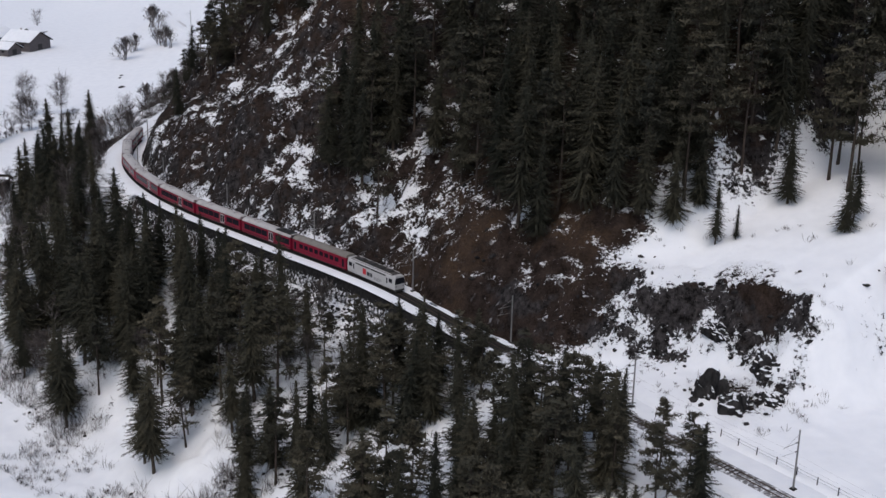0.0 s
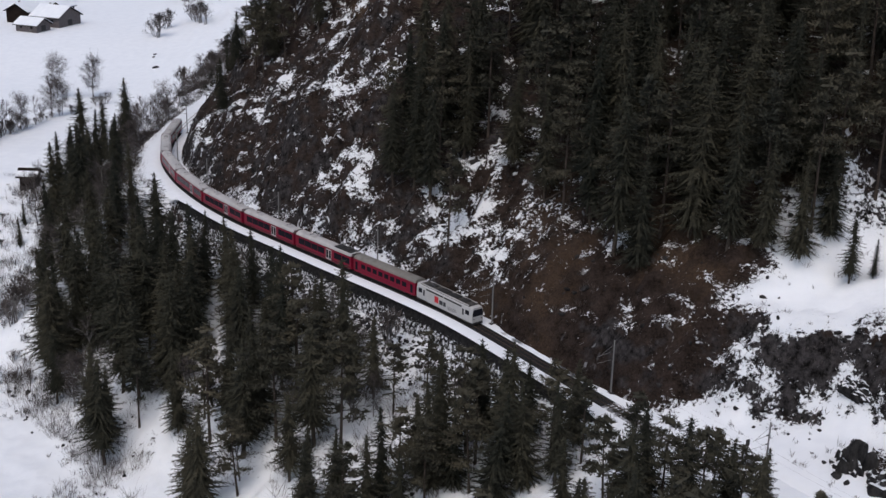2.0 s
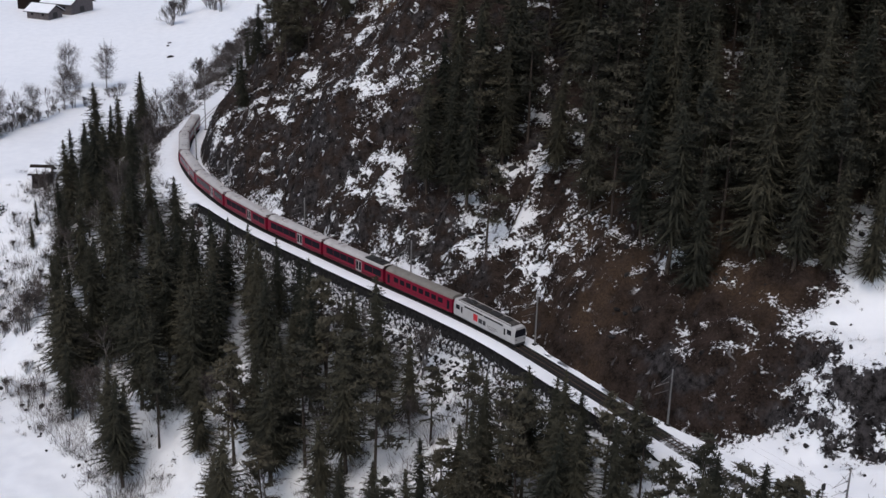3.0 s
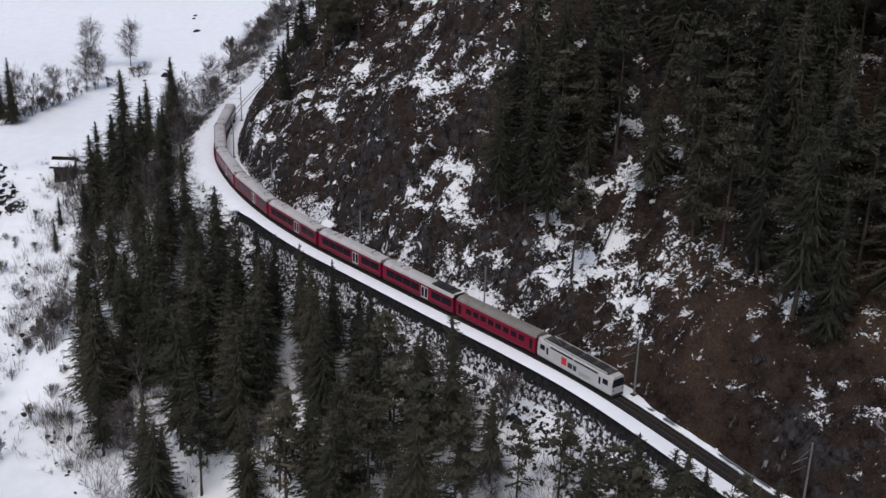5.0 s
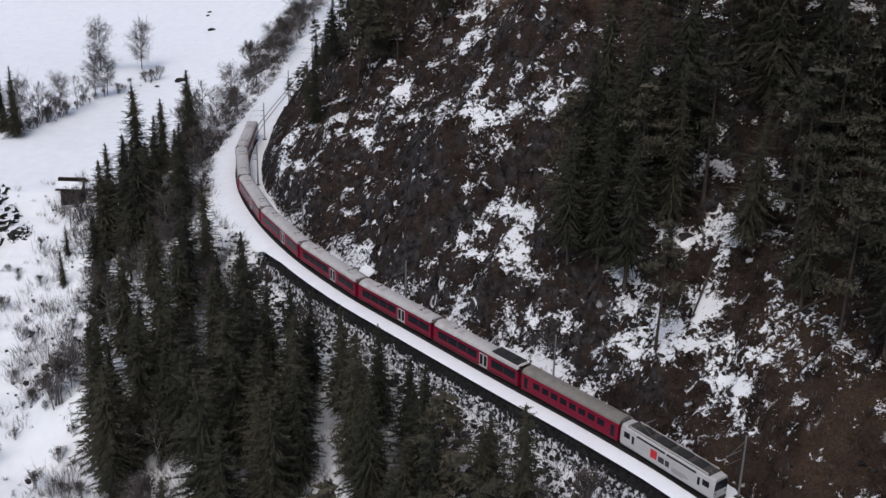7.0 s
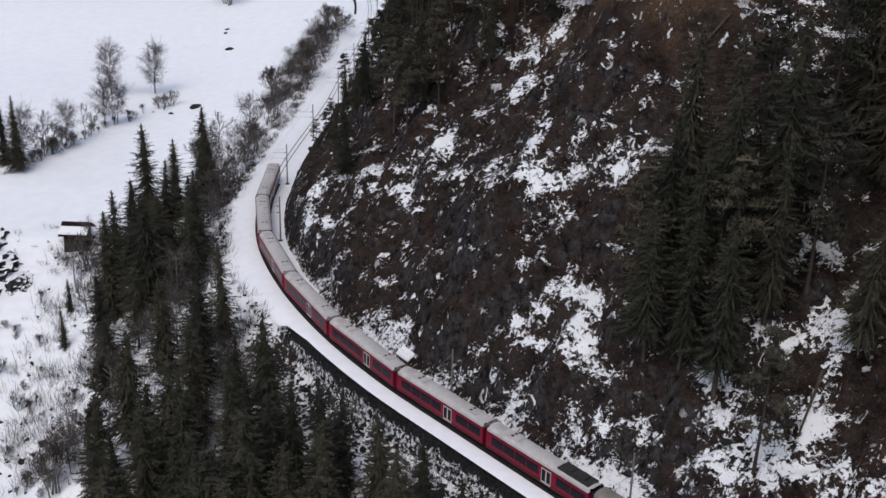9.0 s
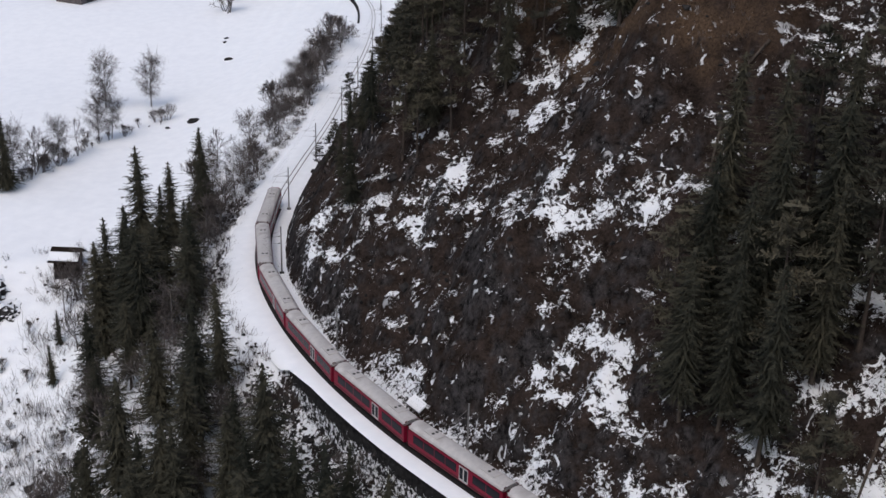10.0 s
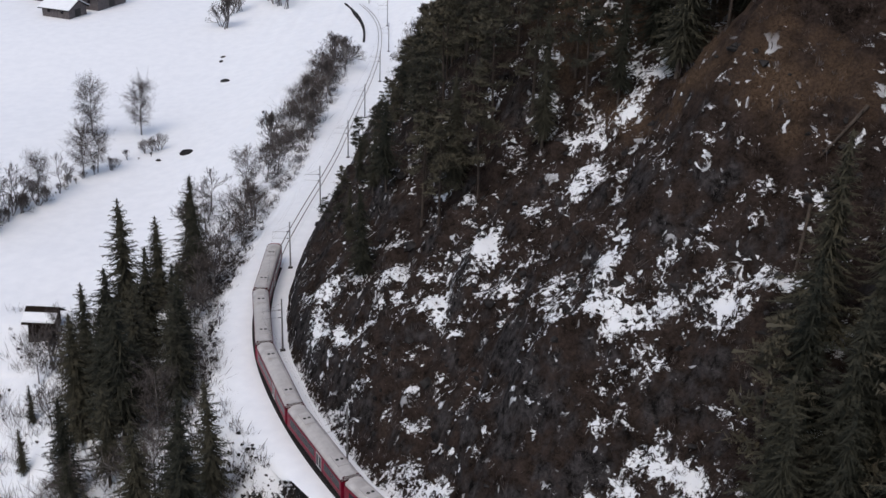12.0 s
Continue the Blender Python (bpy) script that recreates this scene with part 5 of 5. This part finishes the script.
for i, (s, d, sx, sy, sz) in enumerate((
                                        (78.5, 13.5, 3.4, 3.0, 6.6), (74.5, 22.5, 2.6, 3.2, 3.0), (86, 22, 1.8, 3.0, 2.2), (72.5, 13, 2.8, 3.4, 4.2), (70, 18, 2.2, 3.0, 2.2))):
    crag(s, d, (sx, sy, sz), i + 1, "dark craggy rock outcrop with snow on its ledges")
for i, (s, d, sx, sy, sz) in enumerate(((314, -60, 6.0, 7.5, 4.2), (309, -54.5, 3.6, 5.0, 3.0), (319, -66, 5.0, 6.5, 4.0), (306, -62, 4.5, 6.0, 3.4), (311, -69, 4.5, 6.0, 3.4))):
    crag(s, d, (sx, sy, sz), i + 11, "dark low rock outcrop in the snow below the hut")


# ---- fence by the field ----
def fence():
    ob = thing("field_fence", Matrix(), "low wooden post and wire fence along the railway", "fence")
    wire = bmesh.new()
    last = None
    for s in np.arange(28, 70, 3.4):
        x, y, nx, ny = (float(v) for v in line_at(s))
        x, y = x + nx * 6.2, y + ny * 6.2
        z = float(land(x, y)[0])
        part("post", rod(bmesh.new(), (x, y, z - 0.4), (x + 0.05, y, z + 1.15), 0.08, 0.07, 6), M_WOOD, ob)
        for h in (0.55, 1.0):
            if last is not None:
                rod(wire, (last[0], last[1], last[2] + h), (x, y, z + h), 0.02, sides=4)
        last = (x, y, z)
    part("wire", wire, M_DARK, ob)


fence()


# ---- lone stones and stumps on the snowy meadow ----
def field_stone(x, y, r, seed):
    rng = np.random.default_rng(seed)
    bm = bmesh.new()
    bmesh.ops.create_icosphere(bm, subdivisions=2, radius=1)
    for v in bm.verts:
        v.co = v.co * (1 + 0.35 * noise.noise(v.co * 1.7 + Vector((seed, 0, 0))))
        v.co = Vector((v.co.x * r * 1.7, v.co.y * r, v.co.z * r * 0.8))
    ob = part("field_stone", bm, M_ROCK, None)
    ob.matrix_world = pose(x, y, float(land(x, y)[0]) + 0.1 * r, 0, 0, rng.uniform(0, 360))
    tagged(ob, "dark lone stone on the snow-covered meadow", "stone", "stones on the meadow")


for i, (x, y, r) in enumerate(((-136.7, 452.6, 1.2), (-141.9, 516.6, 0.9), (-148.2, 537, 0.7), (-148.6, 541, 0.6), (-143, 449, 0.5), (-120, 470, 0.4))):
    field_stone(x, y, r, i)


# ---- a small equipment shed cut into the foot of the hill ----
def equipment_shed(s, d):
    x, y, nx, ny = (float(v) for v in line_at(s))
    ob = thing("equipment_shed", pose(x + nx * d, y + ny * d, -0.3, 0, 0, math.degrees(math.atan2(ny, nx))), "small dark trackside shed with a sloping snow-covered roof", "shed")
    part("wall", extrude_profile([(-0.75, -0.4), (1.1, -0.4), (1.1, 2.2), (-0.75, 1.1)], -1.45, 1.45), M_ROCK, ob)
    part("roof", extrude_profile([(-1.0, 0.95), (1.25, 2.3), (1.25, 2.42), (-1.0, 1.07)], -1.65, 1.65), M_DARK, ob)
    part("roof_snow", extrude_profile([(-0.98, 1.082), (1.2, 2.395), (1.15, 2.6), (-0.6, 1.56), (-0.98, 1.24)], -1.6, 1.6), M_SNOW, ob, "even layer of snow on the roof")
    part("door", boxes((-0.79, -0.74, -0.4, 0.4, -0.3, 0.95)), M_GREY, ob)


equipment_shed(226, 5.4)


# ---- fallen trunks on the slope, and a signal by the track ----
def fallen_trunk(a, b, r, seed):
    rng = np.random.default_rng(seed)
    pts = []
    for s, d in (a, b):
        x, y, nx, ny = (float(v) for v in line_at(s))
        x, y = x + nx * d, y + ny * d
        pts.append(Vector((x, y, float(land(x, y)[0]) + 0.45)))
    ob = thing("fallen_tree", Matrix.Translation(pts[0]), "dark bare fallen trunk with broken branch stubs", "fallen tree", "fallen trees on the slope")
    v = pts[1] - pts[0]
    part("trunk", rod(bmesh.new(), (0, 0, 0), v, r, r * 0.45, 8), M_BARK, ob)
    for k in range(14):
        q = v * rng.uniform(0.25, 1)
        w = Vector(rng.normal(0, 1, 3)) * 0.5 + v.normalized() * 0.4
        part("branch", rod(bmesh.new(), q, q + w * rng.uniform(0.8, 2.0), 0.045, 0.012, 5), M_TWIG, ob)


for i, (a, b) in enumerate((((204.2, 45.3), (206.2, 41.0)), ((204.7, 38.1), (202.9, 34)), ((167.7, 21.1), (166.2, 15.5)), ((152.5, 23.2), (158.5, 16)))):
    fallen_trunk(a, b, 0.24, i)


def line_signal(s, d):
    x, y, nx, ny = (float(v) for v in line_at(s))
    ob = thing("line_signal", pose(x + nx * d, y + ny * d, -0.3, 0, 0, math.degrees(math.atan2(ny, nx))), "slim grey railway signal post with dark head", "railway signal")
    part("post", rod(bmesh.new(), (0, 0, -0.8), (0, 0, 3.9), 0.09, 0.07, 8), M_POLE, ob)
    part("base", boxes((-0.35, 0.35, -0.35, 0.35, -0.8, 0.5), bevel=0.05), M_GREY, ob)
    head = part("signal_head", boxes((-0.28, 0.28, -0.12, 0.12, 3.4, 4.3), bevel=0.05), M_DARK, ob, "dark signal head")
    for z in (3.65, 4.05):
        part("lens", rod(bmesh.new(), (0, -0.12, z), (0, -0.17, z), 0.09, sides=10), M_GLASS, head)
    for z in np.arange(0.8, 3.2, 0.4):
        part("ladder_rung", rod(bmesh.new(), (-0.2, 0.14, z), (0.2, 0.14, z), 0.02, sides=5), M_POLE, ob)
    case = thing("cable_box", pose(x + nx * (d + 0.9), y + ny * (d + 0.9), -0.25, 0, 0, math.degrees(math.atan2(ny, nx))), "small dark trackside cable box in snow", "cable box")
    part("body", boxes((-0.4, 0.4, -0.3, 0.3, -0.4, 0.65), bevel=0.04), M_DARK, case)
    part("lid", boxes((-0.46, 0.46, -0.36, 0.36, 0.65, 0.74), bevel=0.03), M_GREY, case)


line_signal(88, 3.6)
